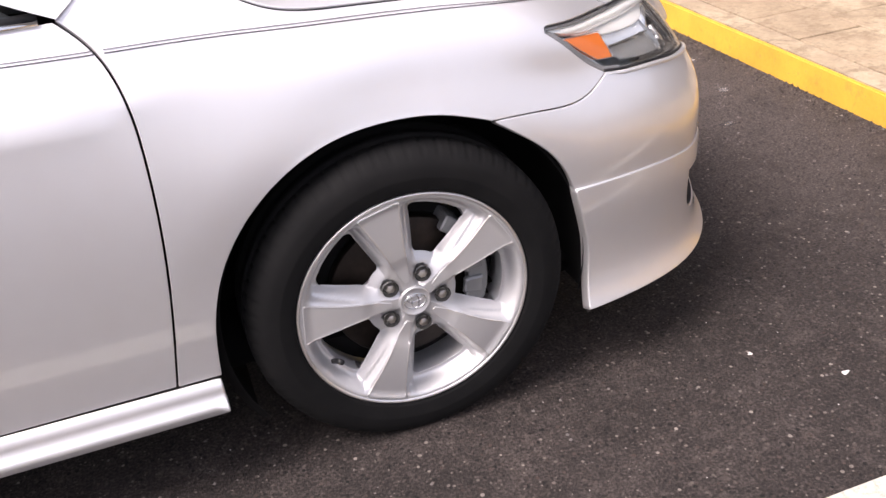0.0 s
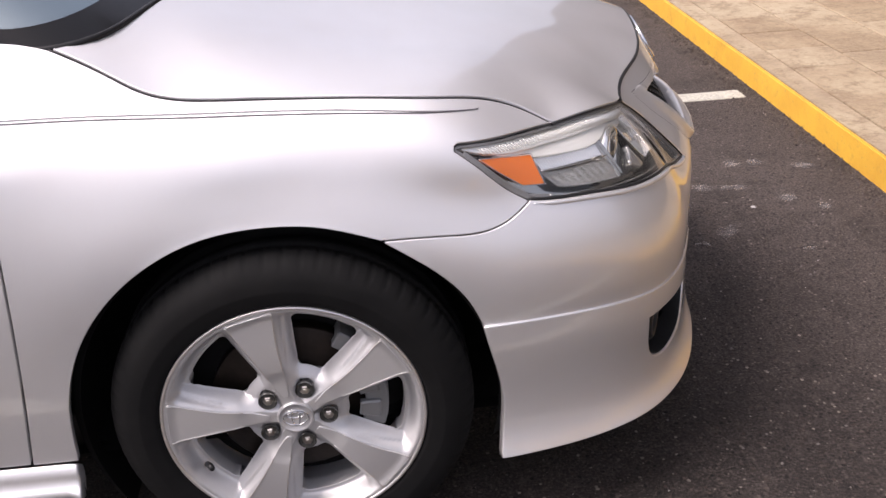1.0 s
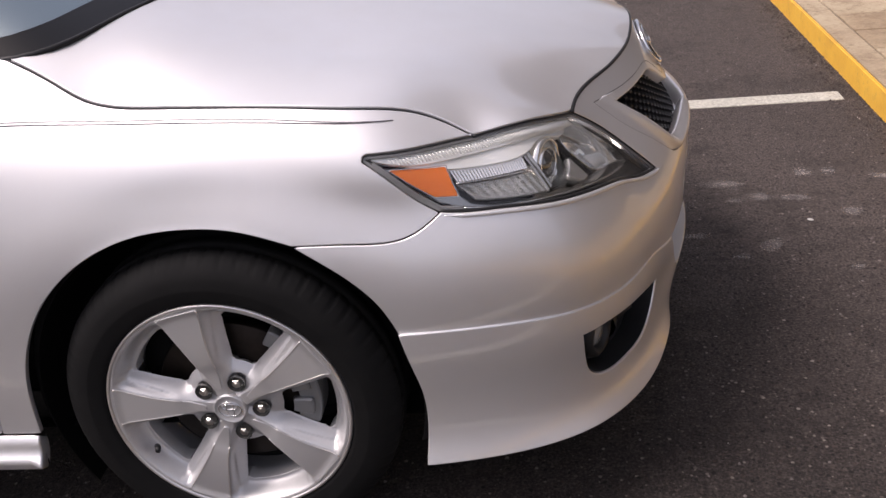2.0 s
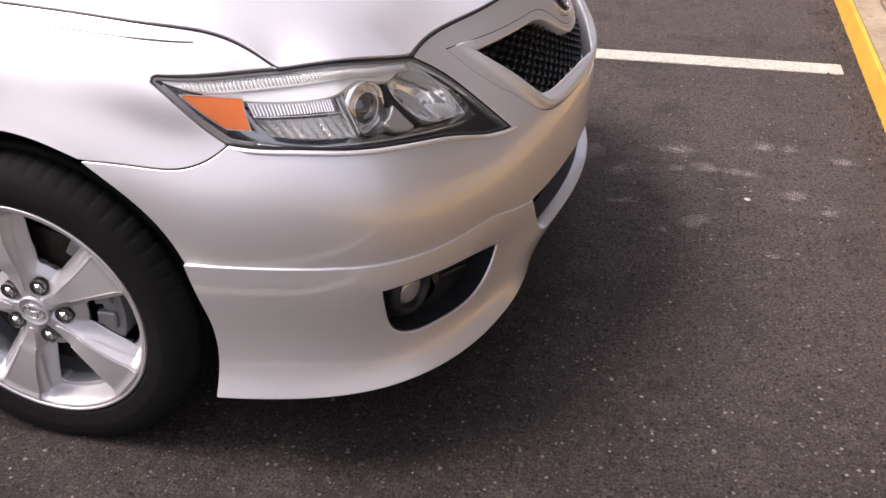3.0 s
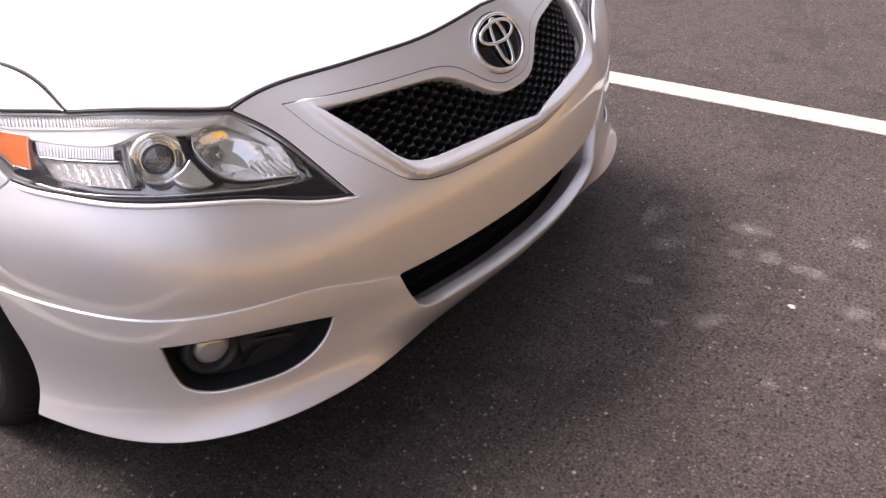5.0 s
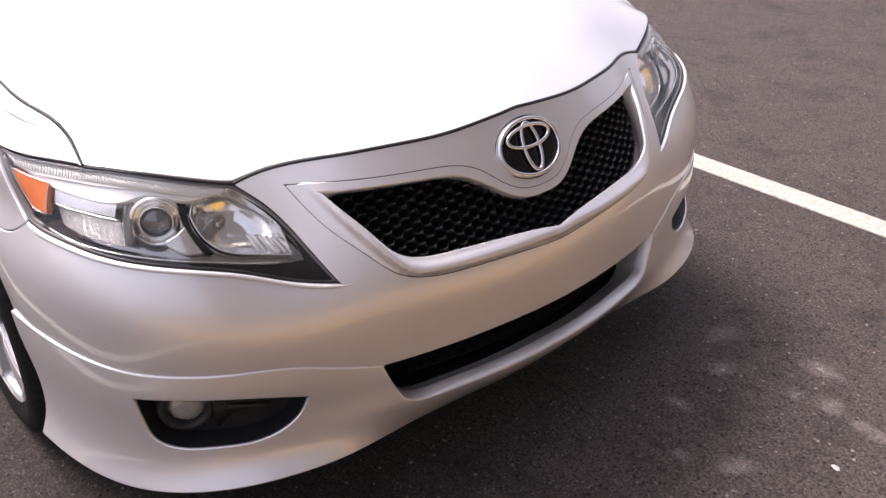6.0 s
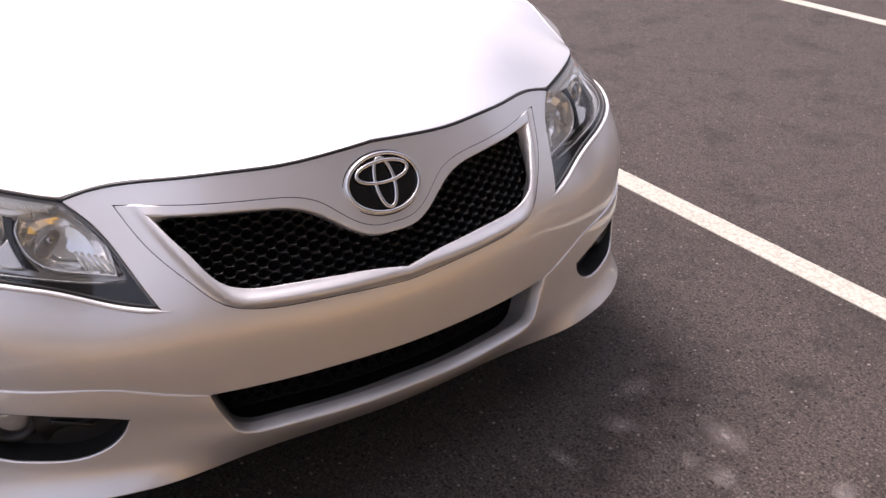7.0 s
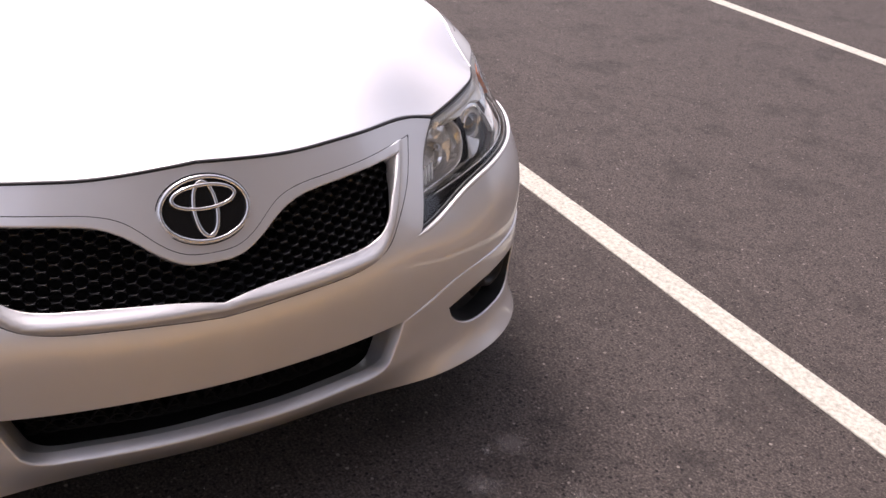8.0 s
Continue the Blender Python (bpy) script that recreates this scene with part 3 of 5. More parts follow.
for side in (-1, 1):
    panel("front_fender", flip(ring(HOOD_SEAM, back_ways(HL_TIP), back_ways(HL_NOSE), back_ways(HL_REAR), SEAM, ARCH_REAR, [(1.94, 0.276), (2.023, 0.276)], back_ways(DOOR_SEAM),
          [(2.058, 0.939), (1.985, 0.991)], [(1.985, 0.991), (1.93, 0.986), (1.875, 0.972)]), side), UPPER, SILVER, car, "", gap=0.003)
    door = panel("front_door", flip(ring(DOOR_SEAM, [(2.023, 0.276), (2.5, 0.276), (3.05, 0.276)], [(3.05, 0.276), (3.07, 0.6), (3.08, 0.955)], [(3.08, 0.955), (2.7, 0.95), (2.058, 0.939)]), side),
                 UPPER, SILVER, car, "", gap=0.0042, step=0.03)
    panel("rear_door", flip(ring([(3.08, 0.955), (3.07, 0.6), (3.05, 0.276)], [(3.05, 0.276), (3.4, 0.276), (3.85, 0.276)], [(3.85, 0.276), (3.92, 0.5), (4.15, 0.75), (4.2, 0.975)], [(4.2, 0.975), (3.6, 0.965), (3.08, 0.955)]), side),
          UPPER, SILVER, car, "", gap=0.003, step=0.035)
    panel("rear_quarter", flip(ring([(4.2, 0.975), (4.15, 0.75), (3.92, 0.5), (3.85, 0.276)], [(3.85, 0.276), (3.95, 0.276)], [(3.95, 0.276), (3.99, 0.45), (4.12, 0.61), (4.33, 0.69), (4.54, 0.61), (4.67, 0.45), (4.71, 0.27)],
          [(4.71, 0.27), (5.2, 0.27), (5.9, 0.27)], [(5.9, 0.27), (5.9, 0.6), (5.9, 0.99)], [(5.9, 0.99), (5.2, 0.99), (4.2, 0.975)]), side), UPPER, SILVER, car, "", gap=0.003, step=0.035)
    # side skirt
    SKIRT = {1.9: [(0.02, 0.196), (-0.013, 0.206), (-0.011, 0.24), (-0.004, 0.266), (0.006, 0.278)], 2.6: [(0.02, 0.196), (-0.013, 0.206), (-0.011, 0.24), (-0.004, 0.266), (0.006, 0.278)],
             4.0: [(0.02, 0.196), (-0.013, 0.206), (-0.011, 0.24), (-0.004, 0.266), (0.006, 0.278)]}
    panel("side_skirt", flip(ring([(1.945, 0.204), (2.6, 0.204), (3.95, 0.204)], [(3.95, 0.204), (3.94, 0.276)], [(3.94, 0.276), (2.6, 0.276), (1.948, 0.273)], [(1.948, 0.273), (1.945, 0.204)]), side), SKIRT, SILVER, car, "", gap=0.0, step=0.02, depth=0.03, round_edge=0.004)
    # two pinstripes, broken at the door's seam
    for lift, wide in ((0.0, 0.0008), (0.0045, 0.0006)):
        for a, b in ((1.172, 1.9955), (2.011, 2.6)):
            line = spline([p[0] for p in STRIPE_LINE], np.array([p[1] for p in STRIPE_LINE]), np.linspace(a, b, 60))
            q = np.stack([np.linspace(a, b, 60), line + lift * np.clip((np.linspace(a, b, 60) - 1.172) / 0.25, 0, 1)], 1) * (side, 1)
            p, n = on_skin(UPPER, q, None, -0.0011)
            v, f = tube(p, wide, sides=6)
            solid("pinstripe", v, f, STRIPE, car, "dark pinstripe film")

# bonnet: a sheet stretched over its own edge
def edge_of(line, step=0.03):
    q = run(line, step)
    return skin(UPPER, q[:, 0], q[:, 1])


half_edge = np.vstack([edge_of(HOOD_SEAM)[:-1], edge_of(HL_TOP)[:-1], edge_of(HOOD_FRONT)])
COWL = np.array([(-0.112, 0, 1.002), (-0.137, 0.3, 0.996), (-0.204, 0.534, 0.987), (-0.280, 0.680, 0.974)])
crown = np.array([(0.68, 0, 0.836), (0.5, 0, 0.878), (0.3, 0, 0.915), (0.1, 0, 0.952), (0.6, 0.25, 0.842), (0.4, 0.3, 0.889), (0.2, 0.3, 0.924), (0.0, 0.3, 0.960),
                  (0.2, 0.69, 0.880), (0.0, 0.70, 0.898), (0.36, 0.67, 0.866), (0.47, 0.60, 0.843), (0.45, 0.5, 0.864), (0.25, 0.55, 0.890), (0.05, 0.57, 0.920), (-0.1, 0.62, 0.944), (0.62, 0.45, 0.812)])
pins = np.vstack([half_edge[::2], COWL, crown])
pins = np.vstack([pins, pins[pins[:, 1] > 1e-4] * (1, -1, 1)])


def stretch(pts):
    d = np.linalg.norm(pts[:, None, :2] - pts[None, :, :2], axis=2)
    k = np.where(d > 0, d * d * np.log(d + 1e-12), 0) + np.eye(len(pts)) * 2e-5
    o = np.c_[np.ones(len(pts)), pts[:, :2]]
    return np.linalg.solve(np.block([[k, o], [o.T, np.zeros((3, 3))]]), np.r_[pts[:, 2], 0, 0, 0])


HOOD_W = stretch(pins)


def hood_height(q):
    d = np.linalg.norm(q[:, None] - pins[None, :, :2], axis=2)
    return np.where(d > 0, d * d * np.log(d + 1e-12), 0) @ HOOD_W[:-3] + HOOD_W[-3] + q @ HOOD_W[-2:]


def on_hood(q):
    e = 1e-3
    z = hood_height(q)
    dx, dy = (hood_height(q + (e, 0)) - hood_height(q - (e, 0))) / (2 * e), (hood_height(q + (0, e)) - hood_height(q - (0, e))) / (2 * e)
    n = np.stack([-dx, -dy, np.ones(len(q))], 1)
    return np.c_[q, z + 0.001], n / np.linalg.norm(n, axis=1)[:, None]


def edge_flat(line):
    q = run(line)
    return skin(UPPER, q[:, 0], q[:, 1])[:, :2]


cowl_flat = run(np.vstack([COWL[:, :2], half_edge[0, :2]]))
h = np.vstack([cowl_flat[:-1], edge_flat(HOOD_SEAM)[:-1], edge_flat(HL_TOP)[:-1], edge_flat(HOOD_FRONT)])
hood_out = np.vstack([h, (h * (1, -1))[::-1][1:-1]])
sheet("hood", on_hood, shrink(hood_out, 0.0048), [], SILVER, car, "silver painted bonnet", 0.02, 0.02, 0.002)


# ---- wheels: built once at the origin, outer face towards -y ----
HUB_Z, HUB_Y, WHEEL_SIZE = 0.313, 0.890, 1.045
SPOKES = [radians(32 + 72 * k) for k in range(5)]
LUGS = [radians(68 + 72 * k) for k in range(5)]


def wheel_depth(q):
    """How far the alloy face lies behind the rim's edge, over its flat (x, z)."""
    r, a = np.hypot(q[:, 0], q[:, 1]), np.arctan2(q[:, 1], q[:, 0])
    off = (a[:, None] - np.array(SPOKES)[None] + np.pi) % (2 * np.pi) - np.pi
    near = off[np.arange(len(q)), np.abs(off).argmin(1)]
    d = np.abs(r * np.sin(near))
    face = 0.0115 + 0.0275 * np.clip((r - 0.06) / 0.15, 0, 2) ** 1.5
    wall = np.maximum(0.0354 + 0.233 * (r - 0.09), face + 0.006)
    f = 0.004 + 0.9 * (r - 0.16) ** 2
    t = np.clip((d - face) / (wall - face), 0, 1)
    depth = f + 0.036 * t**1.35
    # a groove beside the face, opening towards the rim
    run_out = np.clip((r - 0.095) / 0.11, 0, 1)
    depth = depth + 0.0045 * np.exp(-(((d - face - 0.005 - 0.007 * run_out) / 0.0032) ** 2)) * np.clip((r - 0.10) / 0.03, 0, 1)
    hub = np.clip((0.105 - r) / 0.035, 0, 1)
    hub = hub * hub * (3 - 2 * hub)
    depth = depth * (1 - hub) + (0.012 + 0.014 * t) * hub
    for l in LUGS:
        far = np.hypot(q[:, 0] - 0.057 * math.cos(l), q[:, 1] - 0.057 * math.sin(l))
        w = np.clip((0.0155 - far) / 0.004, 0, 1)
        depth = depth + 0.016 * w * w * (3 - 2 * w)
    out = np.clip((r - 0.196) / 0.022, 0, 1)
    out = out * out * (3 - 2 * out)
    return depth * (1 - out) + (0.004 - 0.003 * out) * out


def on_wheel(q, lift=0.0):
    e = 5e-4
    y = wheel_depth(q)
    dx = (wheel_depth(q + (e, 0)) - wheel_depth(q - (e, 0))) / (2 * e)
    dz = (wheel_depth(q + (0, e)) - wheel_depth(q - (0, e))) / (2 * e)
    n = np.stack([dx, -np.ones(len(q)), dz], 1)
    return np.stack([q[:, 0], y - lift, q[:, 1]], 1), n / np.linalg.norm(n, axis=1)[:, None]


def wheel_window(k):
    """The rounded opening between two spokes."""
    a, b = SPOKES[k], SPOKES[k] + radians(72)
    r = np.linspace(0.098, 0.186, 12)
    w = np.arcsin((0.0354 + 0.233 * (r - 0.09)) / r)
    pts = [(x * math.cos(a + t), x * math.sin(a + t)) for x, t in zip(r, w)]
    o = np.linspace(a + w[-1] + 0.05, b - w[-1] - 0.05, 10)
    pts += [(0.1925 * math.cos(t), 0.1925 * math.sin(t)) for t in o]
    pts += [(x * math.cos(b - t), x * math.sin(b - t)) for x, t in zip(r[::-1], w[::-1])]
    i = np.linspace(b - w[0] - 0.05, a + w[0] + 0.05, 5)
    pts += [(0.0925 * math.cos(t), 0.0925 * math.sin(t)) for t in i]
    p = np.array(pts)
    return run(np.vstack([p, p[:1]]), 0.005)[:-1]


def disc(name, profile, material, parent, label="", count=64):
    v, f = lathe(profile, count)
    return solid(name, v, [q[::-1] for q in f], material, parent, label)


def tread(i, j, r, y):
    """Cuts across the tyre's shoulders."""
    return (r - 0.003, y) if i % 6 == 0 and j in TREAD_ROWS else (r, y)


tyre_half = [(0.222, 0.014), (0.231, -0.001), (0.236, -0.004), (0.240, -0.004), (0.258, -0.0105), (0.262, -0.010), (0.278, -0.009), (0.292, -0.003), (0.303, 0.007), (0.310, 0.018), (0.314, 0.030),
             (0.3155, 0.048), (0.308, 0.0482), (0.308, 0.057), (0.316, 0.0572), (0.316, 0.085), (0.308, 0.0852), (0.308, 0.095)]
TREAD_ROWS = {8, 9, 10, 11, 24, 25, 26, 27}
tyre_line = tyre_half + [(r, 0.196 - y) for r, y in reversed(tyre_half)]
wheel = new("wheel")
tyre_v, tyre_f = lathe(tyre_line, 396, notch=tread)
solid("tyre", tyre_v, [q[::-1] for q in tyre_f], TYRE, wheel, "black rubber tyre with block shoulders")
circle = np.array([(0.2215 * math.cos(t), 0.2215 * math.sin(t)) for t in np.linspace(0, 2 * np.pi, 160, endpoint=False)])
sheet("rim_face", on_wheel, circle, [wheel_window(k) for k in range(5)], ALLOY, wheel, "silver painted alloy wheel face", 0.0034, 0.03, 0.001)
disc("rim_edge", [(0.2205, 0.004), (0.2225, -0.001), (0.2265, -0.0025), (0.2285, 0.001), (0.2275, 0.012), (0.215, 0.02)], RIM_BRIGHT, wheel, "bright rim edge", 120)
disc("barrel", [(0.2205, 0.003), (0.214, 0.012), (0.204, 0.035), (0.199, 0.09), (0.206, 0.16), (0.222, 0.19)], ALLOY, wheel, "", 96)
for a in SPOKES:
    r = np.linspace(0.046, 0.2145, 26)
    w = (0.0105 + 0.0275 * np.clip((r - 0.06) / 0.15, 0, 2) ** 1.5) * np.clip((r - 0.040) / 0.035, 0, 1) ** 0.6
    c, s = math.cos(a), math.sin(a)
    o = np.vstack([np.stack([r, w], 1), np.stack([r[::-1], -w[::-1]], 1)])
    o = np.stack([o[:, 0] * c - o[:, 1] * s, o[:, 0] * s + o[:, 1] * c], 1)
    sheet("spoke_face", lambda q: on_wheel(q, 0.0026), o, [], MACHINED, wheel, "machined bright spoke face", 0.004, 0.0035, 0.0008)
disc("hub_cap", [(0.0, 0.0085), (0.0255, 0.0085), (0.027, 0.0070), (0.0295, 0.0065), (0.0312, 0.0080), (0.0318, 0.014), (0.0318, 0.03)], ALLOY, wheel, "silver hub cap", 48)
for rx, rz, h in ((0.0215, 0.0155, 0.0), (0.0070, 0.0150, 0.0), (0.0150, 0.0060, 0.0055)):
    v, f = tube([(rx * math.cos(t), 0.0080, h + rz * math.sin(t)) for t in np.linspace(0, 2 * np.pi, 40, endpoint=False)], 0.0012, True, 6)
    solid("cap_ring", v, f, CHROME, wheel, "raised bright oval")
for l in LUGS:
    v, f = lathe([(0.0100, 0.0245), (0.0135, 0.0235), (0.0155, 0.017), (0.0162, 0.0115)], 24)
    v = [(x + 0.057 * math.cos(l), y, z + 0.057 * math.sin(l)) for x, y, z in v]
    solid("lug_well", v, [q[::-1] for q in f], GREY_BEZEL, wheel, "dark well round a lug nut")
# a pair of bright ridges along each spoke, closing on its outer corners
for a in SPOKES:
    c, s = math.cos(a), math.sin(a)
    for side in (-1, 1):
        r = np.linspace(0.09, 0.213, 26)
        w = (0.0115 + 0.0275 * np.clip((r - 0.06) / 0.15, 0, 2) ** 1.5) * side
        q = np.stack([r * c - w * s, r * s + w * c], 1)
        p, _ = on_wheel(q, 0.0016)
        v, f = tube(p, 0.0016, sides=8)
        solid("spoke_ridge", v, f, RIM_BRIGHT, wheel, "bright ridge along the spoke")
for l in LUGS:
    v, f = lathe([(0.0, 0.0095), (0.004, 0.0095), (0.0048, 0.0105), (0.0075, 0.0105), (0.0092, 0.013), (0.0098, 0.030)], 6)
    v = [(x + 0.057 * math.cos(l), y, z + 0.057 * math.sin(l)) for x, y, z in v]
    solid("lug_nut", v, [q[::-1] for q in f], STEEL_BRIGHT, wheel, "steel lug nut", smooth=False)
v, f = tube([(-0.170, 0.022, -0.093), (-0.162, 0.010, -0.088), (-0.157, -0.002, -0.085)], 0.0055, sides=10)
solid("valve", v, f, BLACK, wheel, "black valve stem")
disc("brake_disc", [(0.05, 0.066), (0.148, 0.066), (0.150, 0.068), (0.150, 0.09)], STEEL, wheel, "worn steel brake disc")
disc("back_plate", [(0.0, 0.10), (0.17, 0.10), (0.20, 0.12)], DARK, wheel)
bm = bmesh.new()
for t0, t1, r0, r1, y0, y1 in ((-22, 20, 0.122, 0.163, 0.044, 0.11), (-14, 0, 0.112, 0.150, 0.034, 0.05), (8, 16, 0.115, 0.150, 0.034, 0.05), (44, 58, 0.135, 0.168, 0.046, 0.11)):
    t = np.radians(np.linspace(t0, t1, 9))
    loop = [bm.verts.new((r * math.cos(a), y0, r * math.sin(a))) for r, o in ((r1, t), (r0, t[::-1])) for a in o]
    f = bm.faces.new(loop)
    e = bmesh.ops.extrude_face_region(bm, geom=[f])
    for vv in e["geom"]:
        if isinstance(vv, bmesh.types.BMVert):
            vv.co.y = y1
bmesh.ops.bevel(bm, geom=bm.edges[:], offset=0.003, segments=1, affect="EDGES")
bmesh.ops.recalc_face_normals(bm, faces=bm.faces)
part("caliper", bm, CALIPER, wheel, "grey cast brake caliper")
wheel.parent = car
wheel.matrix_basis = pose(WHEEL_X, -HUB_Y, HUB_Z) @ Matrix.Diagonal((WHEEL_SIZE, 1, WHEEL_SIZE, 1))
tagged(wheel, "five-spoke alloy wheel with black tyre")
for x, y, turn in ((WHEEL_X, HUB_Y, 180), (-2.776, -HUB_Y, 0), (-2.776, HUB_Y, 180)):
    w = copy_thing(wheel, pose(x, y, HUB_Z, 0, 0, turn))
    w.parent = car

# wheel housings and floor
for x in (WHEEL_X, -2.776):
    for side in (-1, 1):
        v, f = [], []
        t = np.radians(np.linspace(-16, 212, 66))
        rows = [(0.374, 0.872), (0.395, 0.85), (0.395, 0.60), (0.0, 0.585)]
        for a in t:
            v += [(x + r * math.cos(a), side * y, 0.325 + r * math.sin(a)) for r, y in rows]
        f = [(i * 4 + j, i * 4 + j + 1, i * 4 + j + 5, i * 4 + j + 4) for i in range(len(t) - 1) for j in range(3)]
        solid("wheel_housing", v, f, DARK, car, "black wheel housing liner")
s = np.linspace(-5.6, 5.6, 90)
p, n = plan_at(s)
floor_xy = p - n * 0.09
floor_xy = floor_xy[(np.abs(floor_xy[:, 0]) > 0.46) & (np.abs(floor_xy[:, 0] + 2.776) > 0.46)]
k = len(floor_xy)
solid("underbody", np.vstack([np.c_[floor_xy, np.full(k, z)] for z in (0.225, 0.25)]), [tuple(range(k)), tuple(range(k, 2 * k))[::-1]], DARK, car, "black underbody", smooth=False)


# ---- lamps, grille, openings ----
HL_OUT = ring(HL_NOSE, HL_TIP, HL_TOP, HL_INNER, HL_LOW, HL_REAR)


def loop3(path, name, radius, material, parent, label="", sides=8, flat=1.0):
    v, f = tube(path, radius, True, sides, flat)
    return solid(name, v, f, material, parent, label)


def deep_point(sections, s, z, d):
    p, n = on_skin(sections, np.array([(s, z)], float), None, d)
    return p[0], n[0]


def ellipse(cs, cz, a, b, tilt=0.0, count=40):
    t = np.linspace(0, 2 * np.pi, count, endpoint=False)
    c, s = math.cos(tilt), math.sin(tilt)
    return np.stack([cs + a * np.cos(t) * c - b * np.sin(t) * s, cz + a * np.cos(t) * s + b * np.sin(t) * c], 1)


def bowl(name, sections, outline, side, rim, deep, material, parent, label, facets=0):
    """A reflector bowl sunk into the lamp: rings from its rim to its bottom."""
    if facets:
        outline = outline[np.linspace(0, len(outline), facets, endpoint=False).astype(int)]
    v, f, k = [], [], len(outline)
    mid = outline.mean(0)
    steps = np.linspace(0, 1, 6 if facets else 9)
    for t in steps:
        w = math.cos(t * np.pi / 2 * 0.97)
        p, n = on_skin(sections, (mid + (outline - mid) * w) * (side, 1), None, rim + deep * math.sin(t * np.pi / 2))
        v += list(p)
    for i in range(len(steps) - 1):
        f += [(i * k + j, i * k + (j + 1) % k, (i + 1) * k + (j + 1) % k, (i + 1) * k + j) for j in range(k)]
    f.append(tuple((len(steps) - 1) * k + j for j in range(k)))
    return solid(name, v, f, material, parent, label, smooth=not facets)


def fluted(name, corners, count, across, side, sink, height, material, parent, label, cross=0.5):
    """A four-cornered block of rounded flutes: corners as (s, z) round the block."""
    a, b, c, d = [np.array(q, float) for q in corners]
    n, m = (count * 4, 24) if across else (48, count * 4)
    u, w = np.meshgrid(np.linspace(0, 1, n + 1), np.linspace(0, 1, m + 1), indexing="ij")
    q = ((1 - u) * (1 - w))[..., None] * a + (u * (1 - w))[..., None] * b + (u * w)[..., None] * c + ((1 - u) * w)[..., None] * d
    p, nrm = on_skin(UPPER, q.reshape(-1, 2) * (side, 1), None, sink)
    t = (u if across else w).ravel() * count
    p = p + nrm * (height * np.abs(np.sin(t * np.pi)) * (0.45 + 0.55 * np.abs(np.sin((w if across else u).ravel() * np.pi * cross))))[:, None]
    f = [(i * (m + 1) + j, (i + 1) * (m + 1) + j, (i + 1) * (m + 1) + j + 1, i * (m + 1) + j + 1) for i in range(n) for j in range(m)]
    return solid(name, p, f, material, parent, label, smooth=False)


HL_BEAM = ring([(0.712, 0.722), (0.705, 0.742), (0.663, 0.751), (0.607, 0.741), (0.568, 0.708), (0.545, 0.664), (0.538, 0.634)], [(0.538, 0.634), (0.60, 0.646), (0.668, 0.670), (0.696, 0.696), (0.712, 0.722)])


